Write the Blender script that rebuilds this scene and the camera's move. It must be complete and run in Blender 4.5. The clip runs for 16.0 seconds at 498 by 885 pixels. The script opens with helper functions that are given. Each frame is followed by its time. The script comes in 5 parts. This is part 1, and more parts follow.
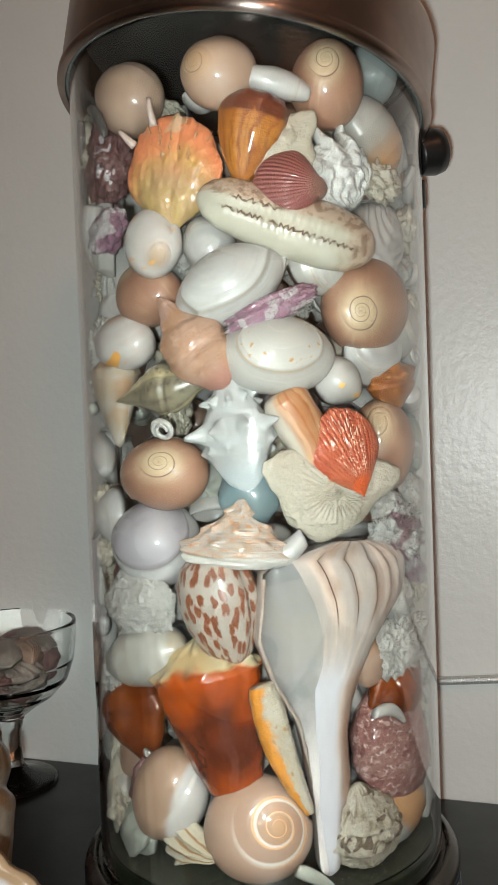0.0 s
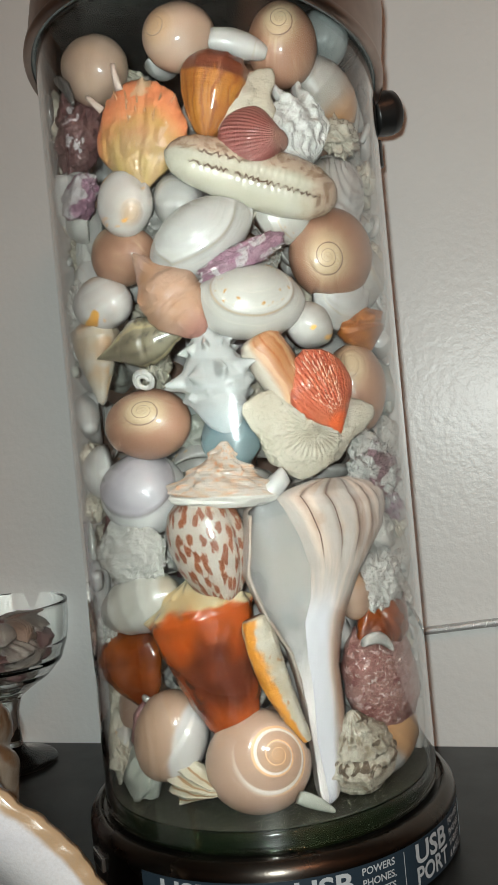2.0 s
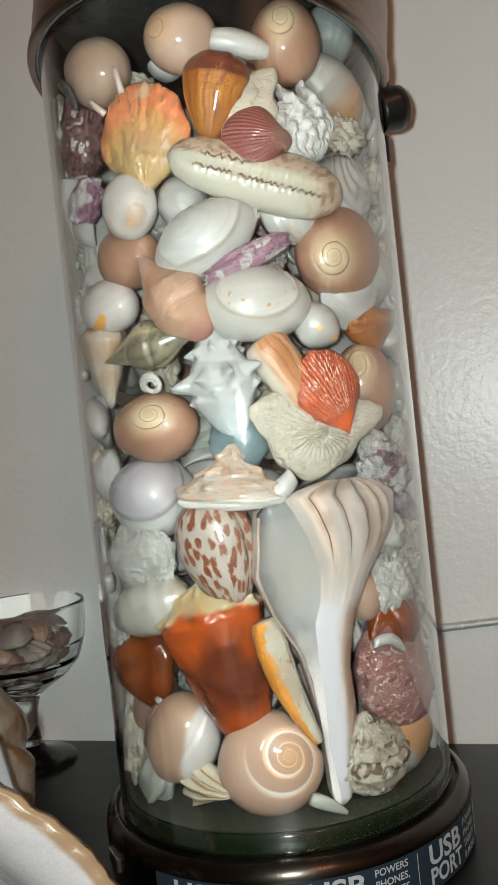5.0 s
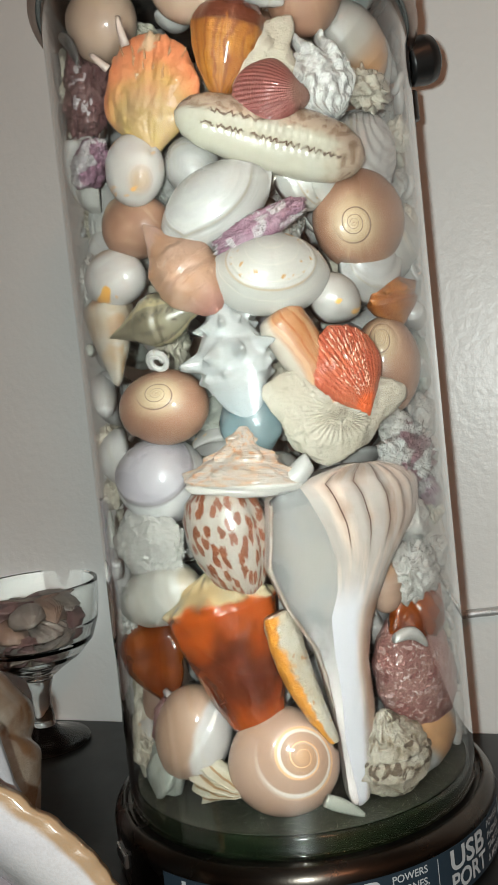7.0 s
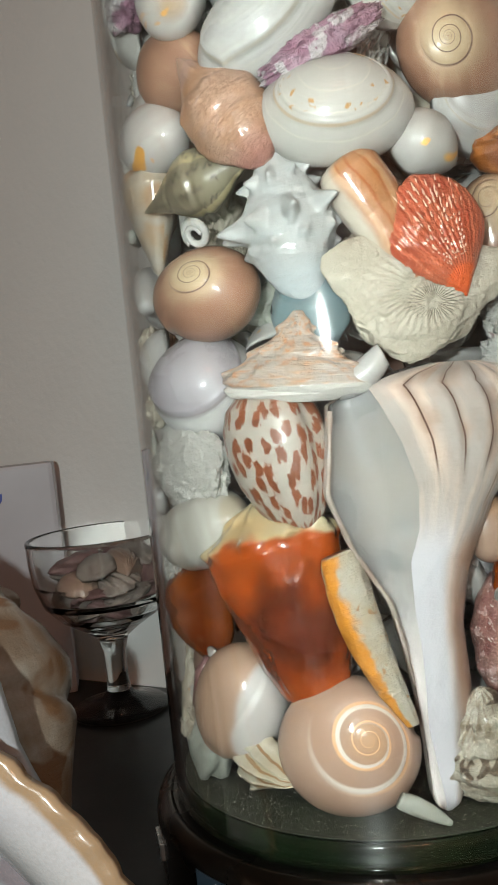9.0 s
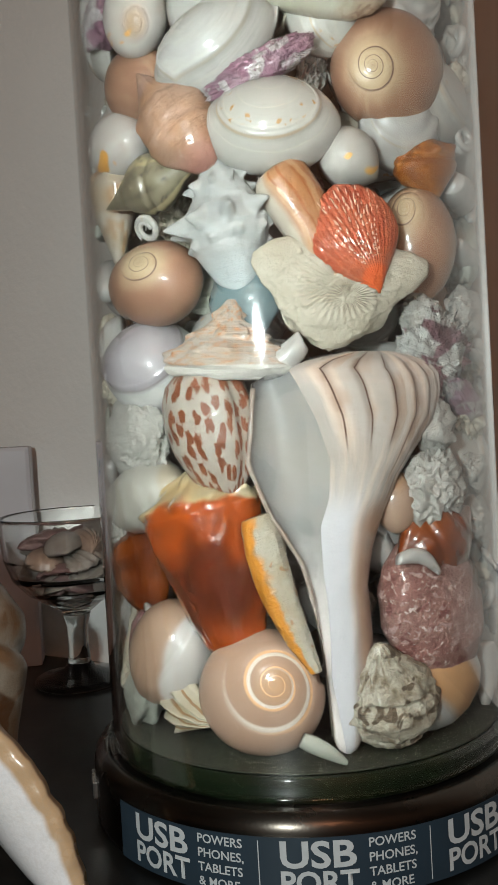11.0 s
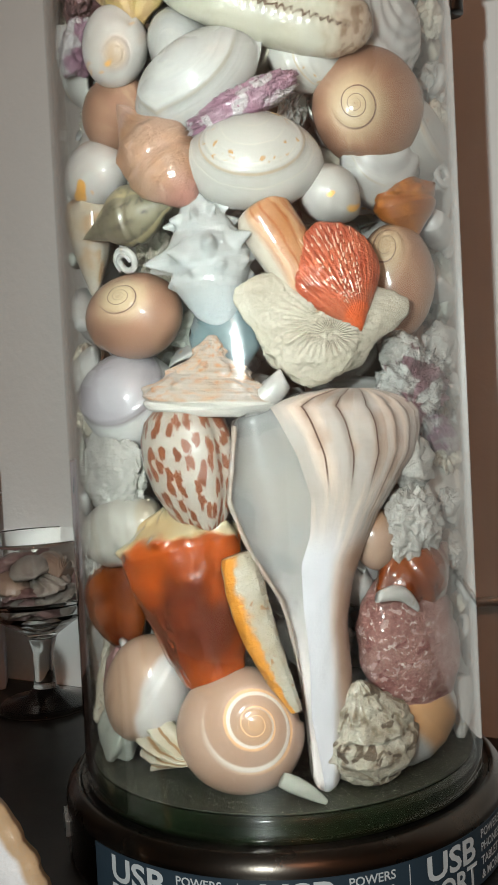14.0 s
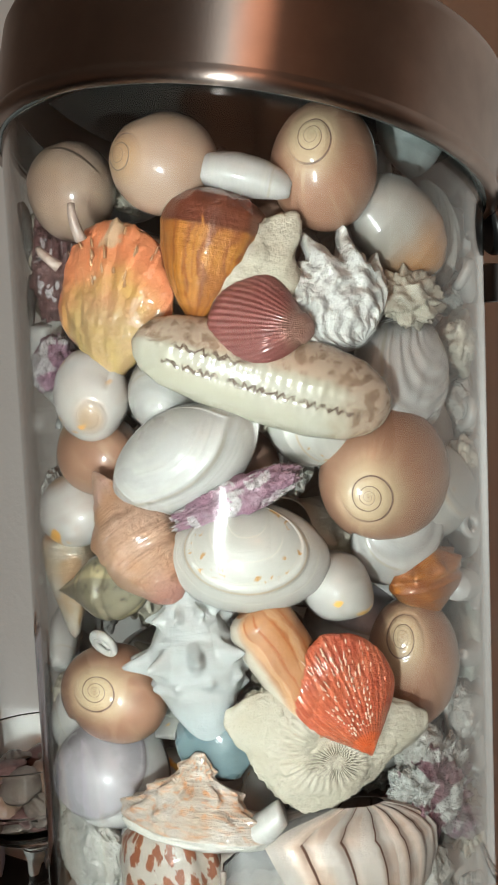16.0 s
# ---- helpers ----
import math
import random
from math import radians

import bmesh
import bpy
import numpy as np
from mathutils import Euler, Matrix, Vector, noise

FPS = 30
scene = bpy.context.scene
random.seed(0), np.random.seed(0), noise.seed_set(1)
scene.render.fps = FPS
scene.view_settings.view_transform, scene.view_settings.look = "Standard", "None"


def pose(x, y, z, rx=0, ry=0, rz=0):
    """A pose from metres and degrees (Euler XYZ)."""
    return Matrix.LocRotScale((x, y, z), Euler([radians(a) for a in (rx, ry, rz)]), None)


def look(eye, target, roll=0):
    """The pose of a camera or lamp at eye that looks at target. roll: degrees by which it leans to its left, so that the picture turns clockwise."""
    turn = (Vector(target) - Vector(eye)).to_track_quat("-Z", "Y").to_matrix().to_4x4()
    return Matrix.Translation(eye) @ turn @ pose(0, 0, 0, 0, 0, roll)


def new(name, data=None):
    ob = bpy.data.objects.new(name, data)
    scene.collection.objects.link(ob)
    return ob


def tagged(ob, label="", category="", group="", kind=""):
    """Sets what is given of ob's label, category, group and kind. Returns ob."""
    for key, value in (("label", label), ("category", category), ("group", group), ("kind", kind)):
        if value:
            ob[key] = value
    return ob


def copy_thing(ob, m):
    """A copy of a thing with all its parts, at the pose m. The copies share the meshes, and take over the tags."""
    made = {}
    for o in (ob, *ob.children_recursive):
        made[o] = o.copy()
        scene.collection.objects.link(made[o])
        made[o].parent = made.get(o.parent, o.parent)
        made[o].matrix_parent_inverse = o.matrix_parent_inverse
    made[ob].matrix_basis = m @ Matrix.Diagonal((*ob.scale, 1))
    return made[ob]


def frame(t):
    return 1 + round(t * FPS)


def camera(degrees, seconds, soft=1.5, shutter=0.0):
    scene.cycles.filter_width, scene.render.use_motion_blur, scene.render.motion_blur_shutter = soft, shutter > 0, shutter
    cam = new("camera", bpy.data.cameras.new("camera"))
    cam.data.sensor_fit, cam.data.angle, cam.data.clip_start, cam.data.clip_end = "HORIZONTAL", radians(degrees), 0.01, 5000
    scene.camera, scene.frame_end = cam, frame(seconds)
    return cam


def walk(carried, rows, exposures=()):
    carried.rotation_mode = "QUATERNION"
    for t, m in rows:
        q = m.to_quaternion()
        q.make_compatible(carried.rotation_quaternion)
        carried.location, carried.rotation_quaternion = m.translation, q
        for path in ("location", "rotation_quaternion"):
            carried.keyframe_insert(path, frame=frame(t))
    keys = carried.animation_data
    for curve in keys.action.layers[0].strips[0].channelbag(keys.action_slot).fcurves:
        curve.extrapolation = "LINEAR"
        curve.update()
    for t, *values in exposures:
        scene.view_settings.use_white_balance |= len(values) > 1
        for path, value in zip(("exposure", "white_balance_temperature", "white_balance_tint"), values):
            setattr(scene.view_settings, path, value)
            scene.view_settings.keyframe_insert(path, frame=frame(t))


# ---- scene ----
cam = camera(32.07, 16.0, soft=1.0, shutter=0.0)
PATH = [
    (0, (-0.0092, -0.3833, 0.2133), (-0.0032, 0.0164, 0.2002), -2.13),
    (0.5, (-0.0223, -0.4058, 0.1886), (-0.0042, -0.0062, 0.1842), -4.46),
    (1, (-0.0171, -0.4050, 0.1846), (0.0024, -0.0055, 0.1812), -4.64),
    (1.5, (-0.0123, -0.3999, 0.1854), (0.0058, -0.0003, 0.1814), -5.08),
    (2, (-0.0126, -0.3970, 0.1840), (0.0045, 0.0026, 0.1796), -5.42),
    (2.5, (-0.0093, -0.3977, 0.1857), (0.0056, 0.0020, 0.1799), -5.55),
    (3, (-0.0088, -0.3979, 0.1861), (0.0046, 0.0018, 0.1803), -5.75),
    (3.5, (-0.0070, -0.3969, 0.1865), (0.0044, 0.0029, 0.1794), -5.90),
    (4, (-0.0079, -0.3980, 0.1870), (0.0047, 0.0018, 0.1798), -6.05),
    (4.5, (-0.0070, -0.3975, 0.1876), (0.0026, 0.0024, 0.1804), -6.17),
    (5, (-0.0059, -0.3964, 0.1878), (-0.0001, 0.0035, 0.1803), -6.23),
    (5.2, (-0.0069, -0.3962, 0.1874), (-0.0005, 0.0037, 0.1804), -6.24),
    (7.5, (0.0091, -0.3509, 0.1994), (-0.0159, 0.0476, 0.1755), -5.99),
    (8, (0.0327, -0.3141, 0.2171), (-0.0241, 0.0814, 0.1980), -7.78),
    (8.5, (0.0072, -0.3035, 0.1795), (-0.0497, 0.0919, 0.1599), -8.12),
    (9, (0.0243, -0.3040, 0.1591), (-0.0561, 0.0873, 0.1381), -5.93),
    (9.5, (0.0411, -0.3280, 0.1470), (-0.0489, 0.0612, 0.1270), -3.32),
    (10, (0.0519, -0.3302, 0.1444), (-0.0343, 0.0600, 0.1279), -3.16),
    (12.5, (0.0477, -0.3300, 0.1455), (-0.0263, 0.0630, 0.1357), -3.18),
    (13, (0.0463, -0.3280, 0.1456), (-0.0245, 0.0656, 0.1367), -3.07),
    (13.5, (0.0431, -0.3262, 0.1479), (-0.0224, 0.0683, 0.1365), -2.98),
    (14, (0.0432, -0.3292, 0.1556), (-0.0174, 0.0660, 0.1437), -2.91),
    (14.5, (0.0428, -0.3264, 0.1697), (-0.0143, 0.0694, 0.1591), -2.94),
    (15, (0.0472, -0.3171, 0.2082), (-0.0137, 0.0777, 0.1884), -2.70),
    (15.5, (0.0412, -0.3048, 0.2559), (-0.0250, 0.0880, 0.2197), -2.69),
    (16, (0.0505, -0.2830, 0.2861), (-0.0219, 0.1088, 0.2510), -2.51),
]
walk(cam, [(t, look(eye, target, roll)) for t, eye, target, roll in PATH],
     exposures=[(0.0, 0.0), (5.2, 0.0), (7.5, 0.14), (8.5, 0.08), (10.0, -0.2), (12.5, 0.05), (16.0, 0.08)])

# ---- light: the phone's torch beside the lens, and a warm room lamp on the ceiling ----
TORCH = (-0.024, -0.41, 0.196)
world = bpy.data.worlds.new("room_air")
scene.world = world
world.use_nodes = True
world.node_tree.nodes["Background"].inputs[0].default_value = (1.0, 0.62, 0.4, 1)
world.node_tree.nodes["Background"].inputs[1].default_value = 0.02


def lamp(name, kind, m, energy, colour, size):
    data = bpy.data.lights.new(name, kind)
    data.energy, data.color = energy, colour
    if kind == "AREA":
        data.shape, data.size = "DISK", size
    else:
        data.shadow_soft_size = size
    ob = new(name, data)
    ob.matrix_world = m
    return ob


torch = lamp("torch_light", "POINT", pose(*TORCH), 4.1, (0.90, 1.0, 0.97), 0.006)
room = lamp("ceiling_lamp_light", "AREA", pose(0.45, -1.7, 1.5, 0, 0, 0), 6.8, (1.0, 0.45, 0.24), 0.5)


# ---- materials ----
def nodes_of(name, rough=0.4, metal=0.0, coat=0.0, spec=0.5):
    m = bpy.data.materials.new(name)
    m.use_nodes = True
    nt = m.node_tree
    b = nt.nodes["Principled BSDF"]
    b.inputs["Roughness"].default_value = rough
    b.inputs["Metallic"].default_value = metal
    b.inputs["Coat Weight"].default_value = coat
    b.inputs["Coat Roughness"].default_value = 0.08
    b.inputs["Specular IOR Level"].default_value = spec
    return m, nt, b


def link(nt, a, b):
    nt.links.new(a, b)


def mixed(nt, fac, a, b):
    n = nt.nodes.new("ShaderNodeMix")
    n.data_type = "RGBA"
    for sock, v in ((n.inputs[0], fac), (n.inputs[6], a), (n.inputs[7], b)):
        if isinstance(v, (tuple, list)):
            sock.default_value = (*v[:3], 1)
        elif isinstance(v, (int, float)):
            sock.default_value = v
        else:
            link(nt, v, sock)
    return n.outputs[2]


def maths(nt, op, a, b=0.0, clamp=False):
    n = nt.nodes.new("ShaderNodeMath")
    n.operation, n.use_clamp = op, clamp
    for sock, v in zip(n.inputs, (a, b)):
        if isinstance(v, (int, float)):
            sock.default_value = v
        else:
            link(nt, v, sock)
    return n.outputs[0]


def ramped(nt, fac, lo, hi):
    n = nt.nodes.new("ShaderNodeMapRange")
    n.interpolation_type = "SMOOTHSTEP"
    link(nt, fac, n.inputs[0])
    n.inputs[1].default_value, n.inputs[2].default_value = lo, hi
    return n.outputs[0]


def noisy(nt, scale, detail=4.0, coords=None, rough=0.55, distort=0.0):
    n = nt.nodes.new("ShaderNodeTexNoise")
    n.inputs["Scale"].default_value, n.inputs["Detail"].default_value = scale, detail
    n.inputs["Roughness"].default_value, n.inputs["Distortion"].default_value = rough, distort
    if coords is not None:
        link(nt, coords, n.inputs["Vector"])
    return n.outputs["Fac"]


def bumped(nt, b, height, strength, distance=0.001):
    n = nt.nodes.new("ShaderNodeBump")
    n.inputs["Strength"].default_value, n.inputs["Distance"].default_value = strength, distance
    link(nt, height, n.inputs["Height"])
    link(nt, n.outputs[0], b.inputs["Normal"])


MATS = {}


def shell_mat(name, col, col2, rough=0.35, coat=0.35, mottle=90, bands=(), spots=(), suture=None, ends=None, bump=0.15, grain=900, zig=None, stretch=None, rel=None, late=None, ragged=0.05, rings=1.0, dim=0.385, specks=None, seam=None):
    """A shell's skin. col and col2 flow into one another; bands: (axis, count, colour, width, waver); spots: (scale, colour, threshold);
    ends: (colour, start, end) along the growth; suture: the colour of the seam between whorls; zig: (colour, rows, teeth)."""
    if name in MATS:
        return MATS[name]
    col, col2 = (tuple(x * dim for x in c) for c in (col, col2))
    m, nt, b = nodes_of(name, rough, 0, coat * 1.3 if coat < 0.75 else 1.0, 0.35 if coat > 0.3 else 0.45)
    b.inputs["Coat Roughness"].default_value = 0.14
    rough += 0.08 if coat > 0.3 else 0.0
    tc = nt.nodes.new("ShaderNodeTexCoord")
    obj, uv = tc.outputs["Object"], tc.outputs["UV"]
    info = nt.nodes.new("ShaderNodeObjectInfo").outputs["Random"]
    shift = nt.nodes.new("ShaderNodeVectorMath")
    shift.operation = "ADD"
    link(nt, obj, shift.inputs[0])
    link(nt, info, shift.inputs[1])
    place = shift.outputs[0]
    sep = nt.nodes.new("ShaderNodeSeparateXYZ")
    link(nt, uv, sep.inputs[0])
    u, v = sep.outputs[0], sep.outputs[1]
    fine = noisy(nt, grain, 3, place)
    soft = noisy(nt, mottle, 4, place)
    c = mixed(nt, ramped(nt, soft, 0.3, 0.7), col, col2)
    if stretch:
        comb = nt.nodes.new("ShaderNodeCombineXYZ")
        link(nt, maths(nt, "MULTIPLY", u, stretch[0]), comb.inputs[0])
        link(nt, maths(nt, "MULTIPLY", v, stretch[1]), comb.inputs[1])
        link(nt, info, comb.inputs[2])
        streak = noisy(nt, 1.0, 4, comb.outputs[0])
        c = mixed(nt, ramped(nt, streak, 0.45, 0.72), c, stretch[2])
    if ends:
        wob = maths(nt, "ADD", u, maths(nt, "MULTIPLY", maths(nt, "SUBTRACT", soft, 0.5), 0.35 * abs(ends[2] - ends[1]) + ragged))
        c = mixed(nt, ramped(nt, wob, ends[1], ends[2]), c, ends[0])
    if late:
        lt = ramped(nt, noisy(nt, late[0], 3, place), late[2], late[3])
        c = mixed(nt, maths(nt, "MULTIPLY", lt, ramped(nt, u, ends[2], ends[2] + 0.1)) if ends else lt, c, late[1])
    for axis, count, colour, width, waver in bands:
        a = u if axis == "u" else v
        a = maths(nt, "ADD", maths(nt, "MULTIPLY", a, count), maths(nt, "MULTIPLY", soft, waver))
        fr = maths(nt, "ABSOLUTE", maths(nt, "SUBTRACT", maths(nt, "FRACT", a), 0.5))
        c = mixed(nt, maths(nt, "SUBTRACT", 1.0, ramped(nt, fr, width * 0.35, width * 0.65)), c, colour)
    for scale, colour, threshold in spots:
        s = noisy(nt, scale, 2, place, 0.5, 0.6)
        c = mixed(nt, ramped(nt, s, threshold, threshold + 0.05), c, colour)
    if specks:
        scale, colour, threshold, u0, u1 = specks
        near = maths(nt, "MULTIPLY", ramped(nt, u, u0, u0 + 0.04), maths(nt, "SUBTRACT", 1.0, ramped(nt, u, u1 - 0.04, u1)))
        c = mixed(nt, maths(nt, "MULTIPLY", near, ramped(nt, noisy(nt, scale, 2, place, 0.5, 0.8), threshold, threshold + 0.05)), c, colour)
    if seam:
        colour, u0, wide = seam
        off = maths(nt, "ABSOLUTE", maths(nt, "SUBTRACT", u, u0))
        c = mixed(nt, maths(nt, "MULTIPLY", maths(nt, "SUBTRACT", 1.0, ramped(nt, off, wide * 0.3, wide)), ramped(nt, soft, 0.25, 0.6)), c, colour)
    if zig:
        colour, rows, teeth, tall = zig
        saw = maths(nt, "PINGPONG", maths(nt, "ADD", maths(nt, "MULTIPLY", u, teeth), maths(nt, "MULTIPLY", noisy(nt, 240, 2, place), 2.6)), 0.5)
        fr = maths(nt, "FRACT", maths(nt, "ADD", maths(nt, "MULTIPLY", v, rows), maths(nt, "MULTIPLY", saw, tall)))
        fr = maths(nt, "ABSOLUTE", maths(nt, "SUBTRACT", fr, 0.5))
        c = mixed(nt, maths(nt, "MULTIPLY", maths(nt, "SUBTRACT", 1.0, ramped(nt, fr, 0.02, 0.05 + 0.2 * tall)), maths(nt, "MULTIPLY", ramped(nt, noisy(nt, 330, 3, place), 0.36, 0.56), 0.85)), c, colour)
    if suture:
        edge = maths(nt, "ABSOLUTE", maths(nt, "SUBTRACT", v, suture[1]))
        c = mixed(nt, maths(nt, "SUBTRACT", 1.0, ramped(nt, edge, suture[2] * 0.4, suture[2])), c, suture[0])
    grow = nt.nodes.new("ShaderNodeCombineXYZ")
    link(nt, maths(nt, "MULTIPLY", u, 46.0), grow.inputs[0])
    link(nt, maths(nt, "MULTIPLY", v, 3.0), grow.inputs[1])
    link(nt, info, grow.inputs[2])
    lines = noisy(nt, 1.0, 4, grow.outputs[0], 0.7)
    c = mixed(nt, maths(nt, "MULTIPLY", ramped(nt, lines, 0.5, 0.72), 0.22 * rings), c, (col[0] * 0.62, col[1] * 0.56, col[2] * 0.5))
    c = mixed(nt, maths(nt, "MULTIPLY", ramped(nt, fine, 0.35, 0.75), 0.16), c, (col[0] * 0.5, col[1] * 0.45, col[2] * 0.4))
    link(nt, c, b.inputs["Base Color"])
    link(nt, maths(nt, "ADD", maths(nt, "MULTIPLY", soft, 0.25), rough - 0.12), b.inputs["Roughness"])
    h = maths(nt, "ADD", maths(nt, "ADD", fine, maths(nt, "MULTIPLY", lines, 1.4 * rings)), maths(nt, "MULTIPLY", noisy(nt, rel or 260, 5, place, 0.65), 1.2))
    bumped(nt, b, h, min(1.0, bump + 0.06), 0.0012)
    b.inputs["Subsurface Weight"].default_value = 0.0
    MATS[name] = m
    return m


def plain(name, col, rough=0.4, metal=0.0, coat=0.0, scale=60, vary=0.25, bump=0.05, fine=600, aniso=0.0, distance=0.001):
    if name in MATS:
        return MATS[name]
    m, nt, b = nodes_of(name, rough, metal, coat)
    tc = nt.nodes.new("ShaderNodeTexCoord").outputs["Object"]
    n = noisy(nt, scale, 5, tc)
    c = mixed(nt, ramped(nt, n, 0.3, 0.7), col, tuple(x * (1 - vary) for x in col))
    link(nt, c, b.inputs["Base Color"])
    link(nt, maths(nt, "ADD", maths(nt, "MULTIPLY", n, 0.2), rough - 0.1), b.inputs["Roughness"])
    bumped(nt, b, noisy(nt, fine, 4, tc), bump, distance)
    if aniso:
        b.inputs["Anisotropic"].default_value = aniso
        b.inputs["Anisotropic Rotation"].default_value = 0.25
        t = nt.nodes.new("ShaderNodeTangent")
        t.direction_type, t.axis = "RADIAL", "Z"
        link(nt, t.outputs[0], b.inputs["Tangent"])
    MATS[name] = m
    return m


def glass_mat(name, tint=(1, 1, 1), rough=0.0, ior=1.46, coat=0.0):
    if name in MATS:
        return MATS[name]
    m, nt, b = nodes_of(name, rough, 0, 0)
    b.inputs["Transmission Weight"].default_value = 1.0
    b.inputs["IOR"].default_value = ior
    b.inputs["Base Color"].default_value = (*tint, 1)
    b.inputs["Coat Weight"].default_value = coat
    b.inputs["Coat Roughness"].default_value = 0.07
    MATS[name] = m
    return m


# ---- building helpers ----
def part(name, bm, material, parent=None, label="", smooth=True):
    me = bpy.data.meshes.new(name)
    bm.to_mesh(me)
    bm.free()
    if smooth:
        me.polygons.foreach_set("use_smooth", [True] * len(me.polygons))
    for x in material if isinstance(material, (list, tuple)) else [material]:
        me.materials.append(x)
    ob = new(name, me)
    if parent:
        ob.parent = parent
    if label:
        ob["label"] = label
    return ob


def grid_mesh(rows, uvs=None, close_v=True, cap=True, bm=None):
    """A skin through rows of points, each row a ring (close_v) or a strip."""
    bm = bm or bmesh.new()
    lay = bm.loops.layers.uv.verify()
    vs = [[bm.verts.new(p) for p in row] for row in rows]
    n, k = len(rows), len(rows[0])
    for i in range(n - 1):
        for j in range(k if close_v else k - 1):
            jj = (j + 1) % k
            f = bm.faces.new((vs[i][j], vs[i][jj], vs[i + 1][jj], vs[i + 1][j]))
            ends = ((i, j), (i, j + 1), (i + 1, j + 1), (i + 1, j))
            for loop, (a, b) in zip(f.loops, ends):
                loop[lay].uv = uvs(a, b) if uvs else (a / (n - 1), b / k)
    if cap and close_v:
        bm.faces.new(list(reversed(vs[0])))
        bm.faces.new(vs[-1])
        if bm.calc_volume(signed=True) < 0:
            bmesh.ops.reverse_faces(bm, faces=bm.faces)
    return bm


def lathe_z(profile, segs=64, closed=True):
    """A turned form round z through (radius, height) pairs; a closed profile makes a solid ring."""
    # rings close to both ends of every long straight keep its shading true
    full = []
    ends = list(profile) + ([profile[0]] if closed else [])
    for (r0, z0), (r1, z1) in zip(ends, ends[1:]):
        full.append((r0, z0))
        run = math.hypot(r1 - r0, z1 - z0)
        if run > 0.005:
            for t in (0.0005 / run, 1 - 0.0005 / run):
                full.append((r0 + (r1 - r0) * t, z0 + (z1 - z0) * t))
    if not closed:
        full.append(ends[-1])
    profile = full
    bm = bmesh.new()
    vs = [[bm.verts.new((r * math.cos(2 * math.pi * k / segs), r * math.sin(2 * math.pi * k / segs), z)) for k in range(segs)] for r, z in profile]
    n = len(vs)
    for i in range(n if closed else n - 1):
        a, b = vs[i], vs[(i + 1) % n]
        for k in range(segs):
            kk = (k + 1) % segs
            bm.faces.new((a[k], a[kk], b[kk], b[k]))
    bmesh.ops.remove_doubles(bm, verts=bm.verts, dist=1e-6)
    bmesh.ops.dissolve_degenerate(bm, edges=bm.edges, dist=1e-7)
    if bm.calc_volume(signed=True) < 0:
        bmesh.ops.reverse_faces(bm, faces=bm.faces)
    return bm


def box_bm(x0, x1, y0, y1, z0, z1, bevel=0.0):
    bm = bmesh.new()
    bmesh.ops.create_cube(bm, size=1, matrix=Matrix.Translation(((x0 + x1) / 2, (y0 + y1) / 2, (z0 + z1) / 2)) @ Matrix.Diagonal((x1 - x0, y1 - y0, z1 - z0, 1)))
    if bevel:
        bmesh.ops.bevel(bm, geom=bm.edges[:], offset=bevel, segments=2, affect="EDGES", profile=0.7)
    return bm


def curve_at(points, u):
    """The value at u along (u, value) pairs."""
    for (a, p), (b, q) in zip(points, points[1:]):
        if u <= b:
            s = (u - a) / (b - a)
            return p + (q - p) * s
    return points[-1][1]


def noise3(p, scale):
    return noise.noise(Vector(p) * scale)


# ---- the setting ----
structure = dict(kind="structure")
WALL_TURN = -18.6
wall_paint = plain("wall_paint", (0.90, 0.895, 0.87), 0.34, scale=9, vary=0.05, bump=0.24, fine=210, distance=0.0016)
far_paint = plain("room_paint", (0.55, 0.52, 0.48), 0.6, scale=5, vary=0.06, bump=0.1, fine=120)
table_mat = plain("table_black", (0.006, 0.006, 0.0055), 0.38, scale=40, vary=0.3, bump=0.04, fine=900)
floor_mat = plain("floor_wood", (0.16, 0.09, 0.05), 0.5, scale=7, vary=0.4, bump=0.1)
W = pose(0, 0.116, 0, 0, 0, WALL_TURN)


def setting(name, bm, mat, label, category, m=None):
    ob = part(name, bm, mat, smooth=False)
    if m is not None:
        ob.matrix_world = m
    return tagged(ob, label, category, kind="structure")


setting("wall_north", box_bm(-1.6, 1.6, 0.0, 0.1, -0.75, 1.65), wall_paint, "off-white painted wall with a fine orange-peel texture", "wall", W)
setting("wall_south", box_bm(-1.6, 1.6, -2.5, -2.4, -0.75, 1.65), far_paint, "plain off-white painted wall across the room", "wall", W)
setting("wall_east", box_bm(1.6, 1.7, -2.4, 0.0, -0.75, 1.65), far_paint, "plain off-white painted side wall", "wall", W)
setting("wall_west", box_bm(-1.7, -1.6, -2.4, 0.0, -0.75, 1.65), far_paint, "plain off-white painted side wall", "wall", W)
setting("floor", box_bm(-1.7, 1.7, -2.5, 0.1, -0.85, -0.75), floor_mat, "brown wooden floor below the table", "floor", W)
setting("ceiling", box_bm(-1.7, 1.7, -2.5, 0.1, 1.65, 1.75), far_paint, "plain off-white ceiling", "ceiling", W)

table = tagged(new("table"), "black-painted table top pushed against the wall", "table")
table.matrix_world = W
part("tabletop", box_bm(-0.6, 0.6, -0.47, -0.002, -0.03, 0.0, 0.002), table_mat, table, smooth=False)
for sx in (-0.56, 0.56):
    for sy in (-0.43, -0.05):
        part("leg", box_bm(sx - 0.02, sx + 0.02, sy - 0.02, sy + 0.02, -0.75, -0.03, 0.002), table_mat, table, smooth=False)

